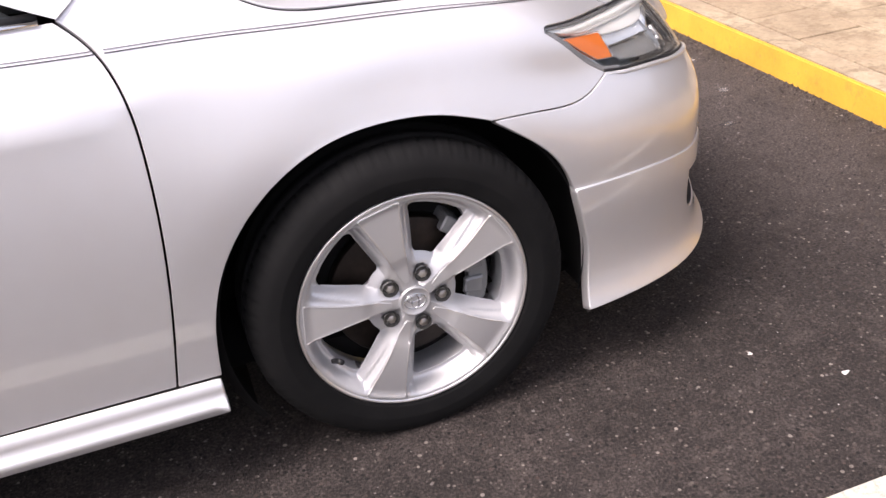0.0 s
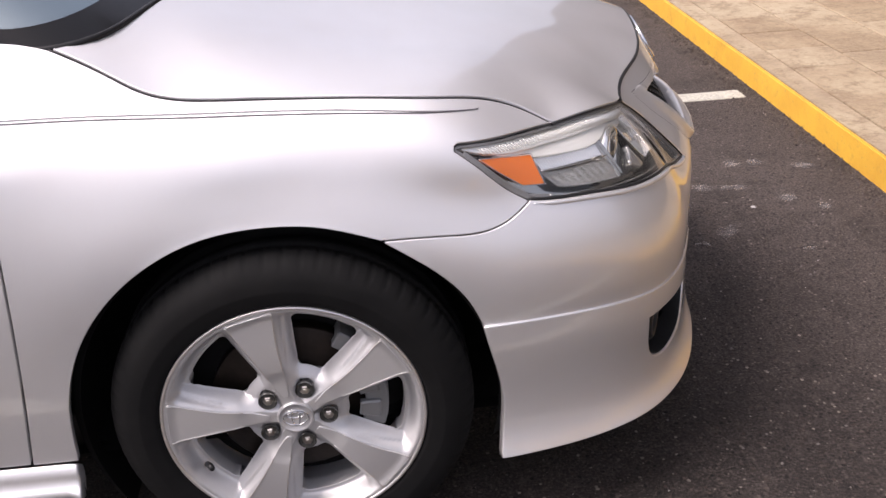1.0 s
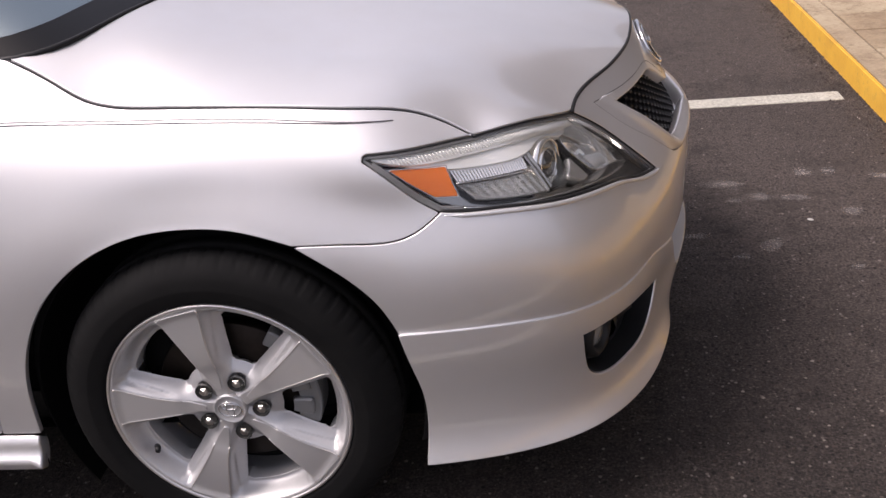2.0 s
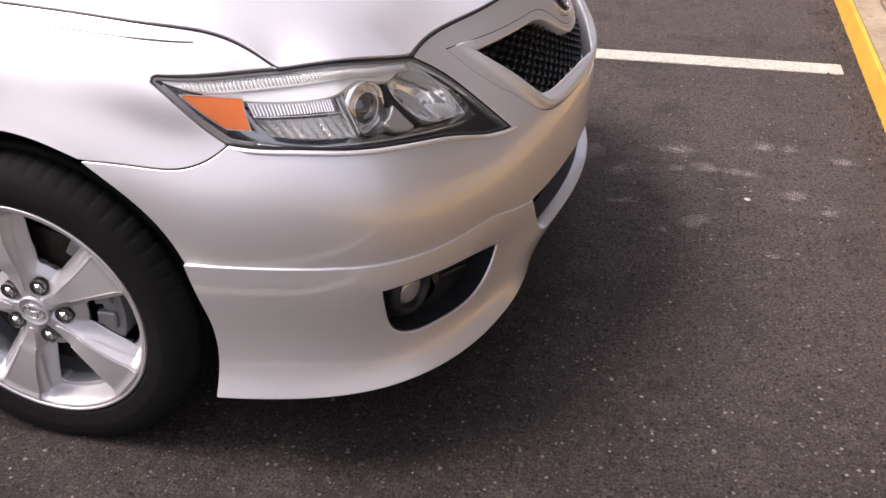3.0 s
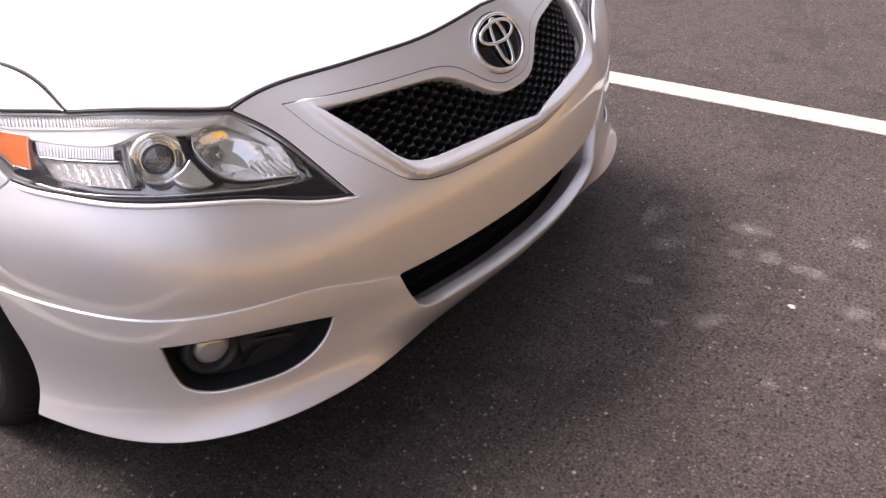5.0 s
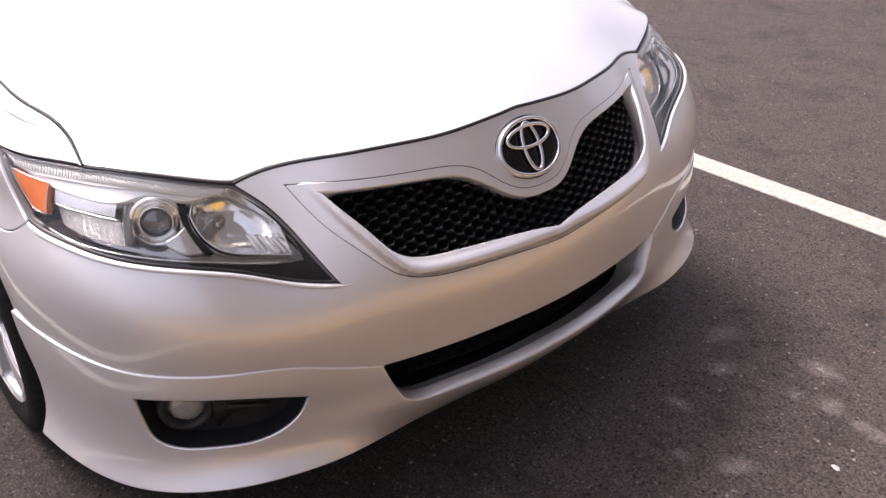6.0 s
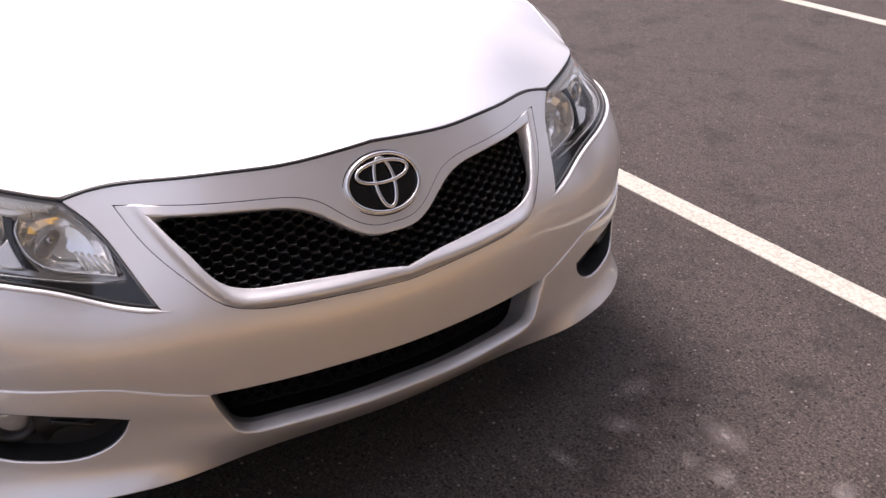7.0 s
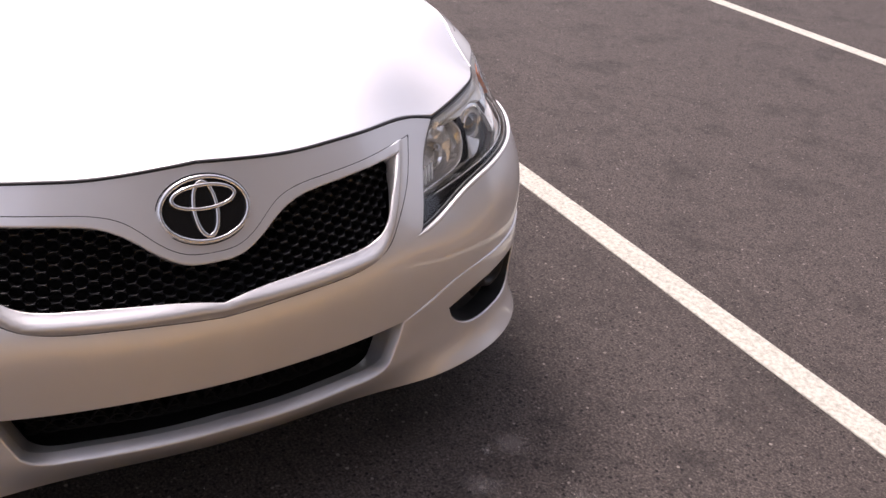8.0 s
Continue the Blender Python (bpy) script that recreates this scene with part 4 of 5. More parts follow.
def headlight(side):
    lamp = new("headlight")
    lamp.parent = car
    tagged(lamp, "clear headlight with amber corner, projector lens and chrome reflectors")
    out = flip(HL_OUT, side)
    lens = panel("lens", out, UPPER, CLEAR, lamp, "clear plastic lens", gap=0.002, depth=0.004, sink=0.004, step=0.012)
    lens.visible_shadow = False
    panel("seal", shrink(out, 0.0012), UPPER, LENS_EDGE, lamp, "grey seal round the lens", [shrink(out, 0.0034)], 0.0, depth=0.003, sink=0.0055, step=0.01)
    p, _ = on_skin(UPPER, run_joined([HL_INNER, HL_LOW]) * (side, 1) + np.array((0, 0.0024)), None, 0.0042)
    v, f = tube(p, 0.0027, sides=6)
    solid("foot_seal", v, f, BLACK, lamp, "black rubber seal along the foot of the lens")
    # side wall and back of the bowl
    a, _ = on_skin(UPPER, shrink(out, 0.004), None, 0.006)
    b, _ = on_skin(UPPER, shrink(out, 0.012), None, 0.085)
    k = len(a)
    low = HL_OUT[:, 1] < np.interp(HL_OUT[:, 0], *np.array(HL_LOW).T) + 0.004
    for name, foot, mat, lab in (("housing", False, LAMP_SILVER, "silvered lamp housing"), ("housing_foot", True, GLOSS_BLACK, "black foot of the housing")):
        solid(name, np.vstack([a, b]), [(i, (i + 1) % k, k + (i + 1) % k, k + i) for i in range(k) if bool(low[i]) is foot], mat, lamp, lab)
    projector = ellipse(0.797, 0.728, 0.058, 0.050)
    panel("back_bezel", shrink(out, 0.012), UPPER, SMOKED, lamp, "dark chrome inner bezel", [flip(HL_BEAM, side), flip(projector, side)], 0.0, depth=0.004, sink=0.056, step=0.012)
    # frosted edge of the lens round the outer corner
    inner = shrink(HL_OUT, 0.0085)
    edge = [k for k in range(len(HL_OUT)) if HL_OUT[k, 0] > 1.06 and HL_OUT[k, 1] < 0.776]
    panel("lens_edge", flip(np.vstack([shrink(HL_OUT, 0.0034)[edge], inner[edge][::-1]]), side), UPPER, LENS_EDGE, lamp, "grey frosted edge of the lens", gap=0.0, depth=0.006, sink=0.0065, step=0.006)
    # black mask along the foot and the inner end
    mask = ring([(1.0, 0.681), (0.90, 0.671), (0.80, 0.660), (0.73, 0.6495), (0.635, 0.6265), (0.54, 0.596), (0.478, 0.584)], [(0.478, 0.584), (0.521, 0.642), (0.572, 0.703), (0.625, 0.744)],
                [(0.625, 0.744), (0.607, 0.735), (0.563, 0.702), (0.529, 0.654), (0.520, 0.623)], [(0.520, 0.623), (0.56, 0.6225), (0.60, 0.6285), (0.665, 0.6425), (0.724, 0.6535), (0.80, 0.6640), (0.855, 0.670), (0.93, 0.677), (1.0, 0.6825), (1.08, 0.688)], [(1.08, 0.688), (1.0, 0.681)])
    panel("lower_mask", flip(mask, side), UPPER, GLOSS_BLACK, lamp, "gloss black mask along the foot", gap=0.0005, depth=0.005, sink=0.017, step=0.01)
    # bright shelf that runs inwards from the mask
    q = run_joined([[(0.625, 0.744), (0.607, 0.735), (0.563, 0.702), (0.529, 0.654), (0.520, 0.623)], [(0.520, 0.623), (0.56, 0.6225), (0.60, 0.6285), (0.665, 0.6425), (0.724, 0.6535), (0.80, 0.6640), (0.855, 0.670), (0.93, 0.677), (1.0, 0.6825), (1.08, 0.688)]])
    rows = [on_skin(UPPER, q * (side, 1) + np.array((0, rise)), None, d)[0] for d, rise in ((0.018, -0.0005), (0.028, 0.003), (0.040, 0.006), (0.060, 0.008))]
    k = len(q)
    solid("mask_shelf", np.vstack(rows), [(r * k + i, r * k + i + 1, (r + 1) * k + i + 1, (r + 1) * k + i) for r in range(3) for i in range(k - 1)], SMOKED, lamp, "dark chrome shelf behind the mask")
    trim = run([(1.06, 0.6890), (0.95, 0.6800), (0.855, 0.6725), (0.80, 0.6665), (0.724, 0.656), (0.665, 0.645), (0.60, 0.631), (0.555, 0.6245)], 0.01)
    p, _ = on_skin(UPPER, trim * (side, 1), None, 0.0155)
    v, f = tube(p, 0.0011, sides=6)
    solid("lower_trim", v, f, REFLECTOR, lamp, "thin chrome trim over the mask")
    # white strip along the top, ribbed, and the smooth brow below it
    panel("top_strip", flip(ring([(1.216, 0.787), (1.12, 0.783), (1.01, 0.779), (0.93, 0.781), (0.84, 0.778), (0.73, 0.763), (0.636, 0.744)], [(0.636, 0.744), (0.668, 0.7425), (0.73, 0.752), (0.83, 0.765), (0.93, 0.766), (0.985, 0.765), (1.08, 0.767), (1.16, 0.773), (1.216, 0.787)]), side), UPPER, LAMP_WHITE, lamp, "white ribbed strip", gap=0.0, depth=0.012, sink=0.012, step=0.008)
    panel("brow", flip(ring([(1.150, 0.770), (1.08, 0.765), (0.985, 0.763), (0.93, 0.764), (0.83, 0.763), (0.73, 0.750), (0.68, 0.742)], [(0.68, 0.742), (0.73, 0.7445), (0.775, 0.755), (0.83, 0.7585), (0.865, 0.753), (0.90, 0.7475), (0.985, 0.746), (1.073, 0.7545), (1.150, 0.770)]), side), UPPER, LAMP_WHITE, lamp, "smooth pale brow under the strip", gap=0.0, depth=0.03, sink=0.017, step=0.008)
    v, f = [], []
    for s in np.arange(0.655, 1.19, 0.0068):
        z = float(np.interp(s, [0.62, 0.73, 0.84, 0.93, 1.016, 1.13, 1.2], [0.740, 0.762, 0.777, 0.780, 0.779, 0.783, 0.785]))
        p, n = on_skin(UPPER, np.array([(s, z), (s - 0.011, z - 0.012)]) * (side, 1), None, 0.011)
        tv, tf = tube(p, 0.0015, sides=5)
        f += [tuple(i + len(v) for i in q) for q in tf]
        v += list(tv)
    solid("strip_ribs", v, f, LAMP_WHITE, lamp, "white ribs of the strip")
    # amber corner in its bright rim
    amber = ring([(1.183, 0.7655), (1.13, 0.762), (1.080, 0.7575)], [(1.080, 0.7575), (1.074, 0.735), (1.066, 0.709)], [(1.066, 0.709), (1.108, 0.7115)], [(1.108, 0.7115), (1.14, 0.732), (1.183, 0.7655)])
    panel("amber_reflector", flip(amber, side), UPPER, AMBER, lamp, "orange corner reflector", gap=0.001, depth=0.012, sink=0.0125, step=0.008)
    p, _ = on_skin(UPPER, flip(shrink(amber, -0.0012), side), None, 0.0115)
    loop3(p, "amber_rim", 0.0008, BROW, lamp, "bright rim of the orange corner", 6)
    # ribbed clear block over a deep faceted reflector
    fluted("upper_reflector", [(1.070, 0.752), (0.905, 0.746), (0.900, 0.727), (1.060, 0.731)], 26, True, side, 0.021, 0.0012, LAMP_SILVER, lamp, "bright upright-ribbed reflector")
    p, _ = on_skin(UPPER, run([(1.062, 0.7295), (0.98, 0.7265), (0.885, 0.7235)], 0.01) * (side, 1), None, 0.020)
    v, f = tube(p, 0.0011, sides=6)
    solid("block_rim", v, f, BROW, lamp, "bright rim between the two blocks")
    fluted("lower_reflector", [(1.060, 0.728), (0.890, 0.722), (0.860, 0.684), (1.030, 0.700)], 14, False, side, 0.029, 0.004, LAMP_SILVER, lamp, "chrome reflector of small facets", 9.0)
    fluted("side_reflector", [(0.898, 0.750), (0.862, 0.752), (0.846, 0.690), (0.866, 0.684)], 2, True, side, 0.030, 0.006, SMOKED, lamp, "smoked cheek beside the projector")
    # projector
    c, n = deep_point(UPPER, 0.797 * side, 0.728, 0.049)
    bowl("projector_bowl", UPPER, projector, side, 0.040, 0.05, GREY_BEZEL, lamp, "grey bowl round the projector")
    ahead = Vector((0.89, 0.45 * side, 0.08)).normalized()
    turn = ahead.to_track_quat("-Y", "Z").to_matrix()
    for name, prof, mat, lab in (("projector_rim", [(0.0375, 0.006), (0.0385, -0.006), (0.0425, -0.010), (0.0465, -0.007), (0.048, 0.0), (0.0485, 0.03)], REFLECTOR, "wide outer chrome ring"),
                                 ("projector_ring", [(0.0275, 0.004), (0.0272, -0.008), (0.0285, -0.0095), (0.0300, -0.008), (0.0305, 0.0), (0.034, 0.003), (0.0395, 0.002), (0.0400, 0.02)], REFLECTOR, "chrome projector ring"),
                                 ("projector_lens", [(0.0, -0.014), (0.008, -0.0132), (0.015, -0.0105), (0.021, -0.006), (0.0255, 0.0), (0.0285, 0.007)], PROJECTOR, "glass projector lens")):
        v, f = lathe(prof, 48)
        v = [Vector(c) + turn @ Vector(p) for p in v]
        solid(name, v, [q[::-1] for q in f], mat, lamp, lab)
    # pale dome under the projector's inner side, black sheet for the shade beside it
    panel("bezel_dome", flip(ring([(0.772, 0.690), (0.745, 0.698), (0.722, 0.712)], [(0.722, 0.712), (0.706, 0.690), (0.690, 0.668)], [(0.690, 0.668), (0.73, 0.670), (0.772, 0.690)]), side), UPPER, DOME, lamp, "pale glossy bezel dome", gap=0.0005, depth=0.02, sink=0.030, step=0.008, round_edge=0.004)
    panel("gap_shade", flip(ring([(0.745, 0.752), (0.724, 0.746), (0.719, 0.722), (0.702, 0.692), (0.672, 0.662)], [(0.672, 0.662), (0.684, 0.664), (0.695, 0.668)], [(0.695, 0.668), (0.726, 0.712), (0.745, 0.752)]), side), UPPER, GLOSS_BLACK, lamp, "black sheet for the shaded gap beside the main beam", gap=0.0005, depth=0.02, sink=0.028, step=0.01)
    # main beam: a deep bowl of upright facets
    bowl("main_beam", UPPER, HL_BEAM, side, 0.030, 0.058, BOWL, lamp, "chrome main beam bowl", facets=30)
    p, n = on_skin(UPPER, flip(HL_BEAM, side), None, 0.029)
    loop3(p, "beam_rim", 0.0016, BROW, lamp, "bright rim of the main beam")
    v, f = lathe([(0.0, -0.02), (0.008, -0.018), (0.011, -0.008), (0.012, 0.02)], 20)
    c2, _ = deep_point(UPPER, 0.645 * side, 0.712, 0.075)
    solid("bulb", [Vector(c2) + turn @ Vector(q) for q in v], [q[::-1] for q in f], SMOKED, lamp, "bulb cap")
    for k in range(6):
        h = k / 5
        q = np.array([(0.604 - 0.050 * h, 0.680 - 0.016 * h), (0.586 - 0.050 * h, 0.650 - 0.011 * h)]) * (side, 1)
        p, _ = on_skin(UPPER, q, None, 0.046)
        v, f = tube(p, 0.0036, sides=6, flat=0.8)
        solid("slat", v, f, LAMP_WHITE, lamp, "bright slanted slat")
    return lamp


for side in (-1, 1):
    headlight(side)


def fog_lamp(side):
    lamp = new("fog_lamp")
    lamp.parent = car
    tagged(lamp, "fog lamp in a black bezel")
    out = flip(ring(FOG_TOP, FOG_LOW), side)
    a, _ = on_skin(LOWER, shrink(out, 0.0052), None, 0.0035)
    b, _ = on_skin(LOWER, shrink(out, 0.008), None, 0.070)
    k = len(a)
    solid("bezel_wall", np.vstack([a, b]), [(i, (i + 1) % k, k + (i + 1) % k, k + i) for i in range(k)], BLACK, lamp, "black plastic bezel wall")
    panel("bezel", shrink(out, -0.002), LOWER, BLACK, lamp, "black plastic bezel", [flip(ellipse(0.787, 0.352, 0.050, 0.048), side)], 0.0, depth=0.02, sink=0.052, step=0.01)
    c, n = deep_point(LOWER, 0.780 * side, 0.355, 0.036)
    ahead = Vector((0.90, 0.42 * side, 0.0)).normalized()
    turn = ahead.to_track_quat("-Y", "Z").to_matrix()
    for name, prof, mat, lab in (("fog_tunnel", [(0.032, 0.012), (0.034, -0.001), (0.039, -0.008), (0.044, -0.011), (0.050, -0.007), (0.055, 0.004), (0.058, 0.02), (0.059, 0.06)], BLACK, "round black shroud"),
                                 ("fog_glass", [(0.0, -0.006), (0.014, -0.005), (0.024, -0.003), (0.033, 0.002), (0.0355, 0.03)], LAMP_GLASS, "clear round fog lamp glass")):
        v, f = lathe(prof, 40)
        solid(name, [Vector(c) + turn @ Vector(p) for p in v], [q[::-1] for q in f], mat, lamp, lab)
    # a hollow cheek that sweeps from the shroud to the inner corner, with two fins across it
    u, w = np.meshgrid(np.linspace(0, 1, 13), np.linspace(0, 1, 9), indexing="ij")
    s, z = 0.724 - 0.150 * u, 0.390 - 0.012 * u - (0.098 - 0.062 * u) * w
    p, _ = on_skin(LOWER, np.stack([s, z], 2).reshape(-1, 2) * (side, 1), None, 0.0)
    out3 = np.array(ahead)
    p = p - out3 * (0.020 + 0.030 * np.sin(np.pi * np.clip(u * 0.75 + 0.18, 0, 1)) + 0.012 * np.cos(2 * np.pi * w)).ravel()[:, None]
    solid("bezel_cheek", p, [(i * 9 + j, (i + 1) * 9 + j, (i + 1) * 9 + j + 1, i * 9 + j + 1) for i in range(12) for j in range(8)], BLACK, lamp, "hollow black cheek beside the lamp")
    for z, s1 in ((0.366, 0.60), (0.338, 0.62)):
        q = run([(0.700, z + 0.010), (0.66, z + 0.003), (s1, z - 0.006)], 0.01) * (side, 1)
        p, _ = on_skin(LOWER, q, None, 0.034)
        v, f = tube(p, 0.0065, sides=8, flat=0.5)
        solid("bezel_rib", v, f, BLACK, lamp)
    return lamp


for side in (-1, 1):
    fog_lamp(side)

# grille mesh: long honeycomb cells
def honeycomb(outline, sections, sink, wide, high, thick, deep):
    v, f = [], []
    lo, hi = outline.min(0), outline.max(0)
    inner = shrink(outline, -0.006)
    links = []
    for j in range(int((hi[1] - lo[1]) / high) + 3):
        for i in range(-int(0.5 / wide) - 2, int(0.5 / wide) + 3):
            x, z = (i + 0.5 * (j % 2)) * wide, lo[1] + (j - 0.5) * high
            a, b, c = (x - wide * 0.5, z), (x - wide * 0.22, z + high * 0.42), (x + wide * 0.22, z + high * 0.42)
            d = (x + wide * 0.5, z)
            links += [(a, b), (b, c), (c, d)]
            e, g = (x - wide * 0.22, z - high * 0.42), (x + wide * 0.22, z - high * 0.42)
            links += [(a, e), (g, d)]
    links = np.array(links)
    ok = within(inner, links[:, 0]) & within(inner, links[:, 1])
    links = links[ok]
    p0, n0 = on_skin(sections, links[:, 0], None, sink)
    p1, n1 = on_skin(sections, links[:, 1], None, sink)
    for a, b, n in zip(p0, p1, n0):
        d = b - a
        s = np.cross(d, n)
        s = s / (np.linalg.norm(s) + 1e-9) * thick
        k = len(v)
        for q in (a, b):
            v += [q - s * 0.6, q - s - n * deep, q + s - n * deep, q + s * 0.6]
        f += [(k, k + 1, k + 5, k + 4), (k + 1, k + 2, k + 6, k + 5), (k + 2, k + 3, k + 7, k + 6), (k + 3, k, k + 4, k + 7)]
    return v, f


def pierced(outline, sections, sink, wide, high, a, b):
    """A moulded mesh: lens-shaped holes in staggered rows, each with a rounded border."""
    lo, hi = outline.min(0), outline.max(0)
    inner = shrink(outline, -0.006)
    t = np.linspace(0, 2 * np.pi, 20, endpoint=False)
    cell = np.array([(wide / 2 * 0.64, 0), (wide / 2 * 0.34, high), (-wide / 2 * 0.34, high), (-wide / 2 * 0.64, 0), (-wide / 2 * 0.34, -high), (wide / 2 * 0.34, -high)])
    corner = np.radians([0, 62, 118, 180, 242, 298, 360])
    border = np.stack([np.interp(t, corner, np.r_[cell[:, k], cell[0, k]]) for k in (0, 1)], 1)
    hole = np.stack([a * np.cos(t), b * np.sign(np.sin(t)) * np.abs(np.sin(t)) ** 1.35], 1)
    rows = ((border, 0.0), (border * 0.5 + hole * 0.5, 0.0006), (hole * 1.05, 0.004), (hole * 0.92, 0.016))
    flat, drop, f = [], [], []
    for j in range(int((hi[1] - lo[1]) / high) + 3):
        for i in range(-int(0.5 / wide) - 2, int(0.5 / wide) + 3):
            mid = np.array(((i + 0.5 * (j % 2)) * wide, lo[1] + (j - 0.5) * high))
            if not within(inner, mid[None])[0]:
                continue
            k = len(flat) * 20
            for q, d in rows:
                flat.append(mid + q)
                drop.append(np.full(20, d))
            f += [(k + r * 20 + m, k + r * 20 + (m + 1) % 20, k + (r + 1) * 20 + (m + 1) % 20, k + (r + 1) * 20 + m) for r in range(3) for m in range(20)]
    p, n = on_skin(sections, np.vstack(flat), None, sink)
    return p - n * np.hstack(drop)[:, None], f


v, f = pierced(GRILLE_OPEN, UPPER, 0.022, 0.042, 0.0092, 0.0130, 0.0076)
solid("grille_mesh", v, f, GLOSS_GRILLE, car, "black moulded grille mesh with lens-shaped holes")
panel("grille_back", shrink(GRILLE_OPEN, -0.02), UPPER, DARK, car, "", gap=0.0, depth=0.01, sink=0.075, step=0.03)
intake = whole([INTAKE_TOP[::-1], INTAKE_SIDE, INTAKE_LOW])
v, f = honeycomb(intake, LOWER, 0.075, 0.036, 0.016, 0.0016, 0.01)
solid("intake_mesh", v, f, DARK, car, "black honeycomb intake mesh", smooth=False)
panel("intake_back", shrink(intake, -0.03), LOWER, DARK, car, "", gap=0.0, depth=0.01, sink=0.12, step=0.03)
# inside of the intake opening: a shelf that rolls inwards from the lower bar, and its side walls
q = run_joined([INTAKE_SIDE, INTAKE_LOW])
q = np.vstack([q, (q * (-1, 1))[::-1][1:]])
rows = []
for d, drop in ((0.002, -0.0035), (0.006, -0.0005), (0.018, 0.0015), (0.036, -0.003), (0.056, -0.010), (0.076, -0.019)):
    p, n = on_skin(LOWER, q, None, 0.0)
    flat = n * (1, 1, 0)
    flat /= np.linalg.norm(flat, axis=1)[:, None]
    rows.append(p - flat * d + np.array((0, 0, drop)))
k = len(q)
solid("intake_shelf", np.vstack(rows), [(r * k + i, r * k + i + 1, (r + 1) * k + i + 1, (r + 1) * k + i) for r in range(5) for i in range(k - 1)], SILVER, car, "silver rolled edge of the intake")

# raised silver ledge of the bumper under each headlight
for side in (-1, 1):
    ledge = run([(0.446, 0.5725), (0.464, 0.5735), (0.536, 0.5845), (0.635, 0.6165), (0.73, 0.6395), (0.80, 0.6505), (0.90, 0.6625), (1.0, 0.6735), (1.08, 0.679), (1.098, 0.681)], 0.006)
    p, n = on_skin(UPPER, ledge * (side, 1), None, 0.0006)
    k = np.clip(np.minimum(np.arange(len(p)), np.arange(len(p))[::-1]) / 6, 0.25, 1)
    v, f = tube(p, 0.0045, sides=10)
    v = np.repeat(p, 10, 0) + (np.array(v) - np.repeat(p, 10, 0)) * np.repeat(k, 10)[:, None]
    solid("headlight_ledge", v, f, SILVER, car, "raised silver ledge under the headlight")

# black strips stand for shade in the bonnet's and the grille surround's joints
for side in (-1, 1):
    for line, r, d in ((HOOD_FRONT, 0.0040, 0.0026), (HL_TOP, 0.0019, 0.0036), (HOOD_SEAM, 0.0017, 0.0042)):
        p, _ = on_skin(UPPER, run(line) * (side, 1), None, d)
        v, f = tube(p, r, sides=8)
        solid("bonnet_gap_strip", v, f, BLACK, car, "black strip for the shade in the bonnet joint")
p, _ = on_skin(UPPER, FRAME_OUT, None, 0.0018)
loop3(p, "surround_joint", 0.0017, BLACK, car, "dark joint round the grille surround", 6)

# badge: a bright oval ring with two ovals inside on a black ground
badge = new("badge")
badge.parent = car
tagged(badge, "chrome oval badge on a black ground")
c, n = deep_point(UPPER, 0.0, 0.7175, 0.0)
up = np.array((0, 0, 1.0)) - n * n[2]
up /= np.linalg.norm(up)
wide = np.cross(up, n)


def badge_loop(a, b, h=0.0, lift=0.006, count=56):
    t = np.linspace(0, 2 * np.pi, count, endpoint=False)
    x, z = a * np.cos(t), h + b * np.sin(t)
    return c + wide * x[:, None] + up * z[:, None] + n * (lift - 0.9 * x**2)[:, None]


v = [c + n * 0.003] + list(badge_loop(0.074, 0.0535, 0, 0.003))
solid("badge_ground", v, [(0, 1 + i, 1 + (i + 1) % 56) for i in range(56)], GLOSS_BLACK, badge, "gloss black ground")
loop3(badge_loop(0.0765, 0.0555), "badge_ring", 0.0058, CHROME, badge, "chrome outer oval", 12, 0.8)
loop3(badge_loop(0.0825, 0.0615, 0.0, 0.0008), "badge_joint", 0.0016, BLACK, badge, "dark joint round the badge", 6)
loop3(badge_loop(0.0200, 0.0475, 0.0, 0.008), "badge_oval", 0.0045, CHROME, badge, "chrome upright oval", 10, 0.9)
loop3(badge_loop(0.0545, 0.0205, 0.0210, 0.009), "badge_oval", 0.0045, CHROME, badge, "chrome lying oval", 10, 0.9)


# ---- cabin: windscreen, pillars, side glass, roof, boot ----
def loft(name, rows, material, parent, label="", smooth=True):
    """A sheet through rows of places."""
    k = len(rows[0])
    v = np.vstack(rows)
    return solid(name, v, [(r * k + i, r * k + i + 1, (r + 1) * k + i + 1, (r + 1) * k + i) for r in range(len(rows) - 1) for i in range(k - 1)], material, parent, label, smooth=smooth)


SCREEN_LOW = [(-0.56, 0.635, 1.035), (-0.50, 0.665, 1.005), (-0.43, 0.70, 0.985), (-0.36, 0.712, 0.972), (-0.28, 0.685, 0.974), (-0.205, 0.53, 0.989), (-0.14, 0.3, 0.999), (-0.115, 0, 1.005)]
SCREEN_TOP = [(-1.08, 0.52, 1.405), (-1.07, 0.51, 1.408), (-1.05, 0.49, 1.413), (-1.03, 0.46, 1.418), (-1.0, 0.38, 1.428), (-0.985, 0.28, 1.434), (-0.975, 0.15, 1.439), (-0.97, 0, 1.441)]


def mirrored(pts):
    p = np.array(pts, float)
    return np.vstack([p, (p * (1, -1, 1))[::-1][1:]])


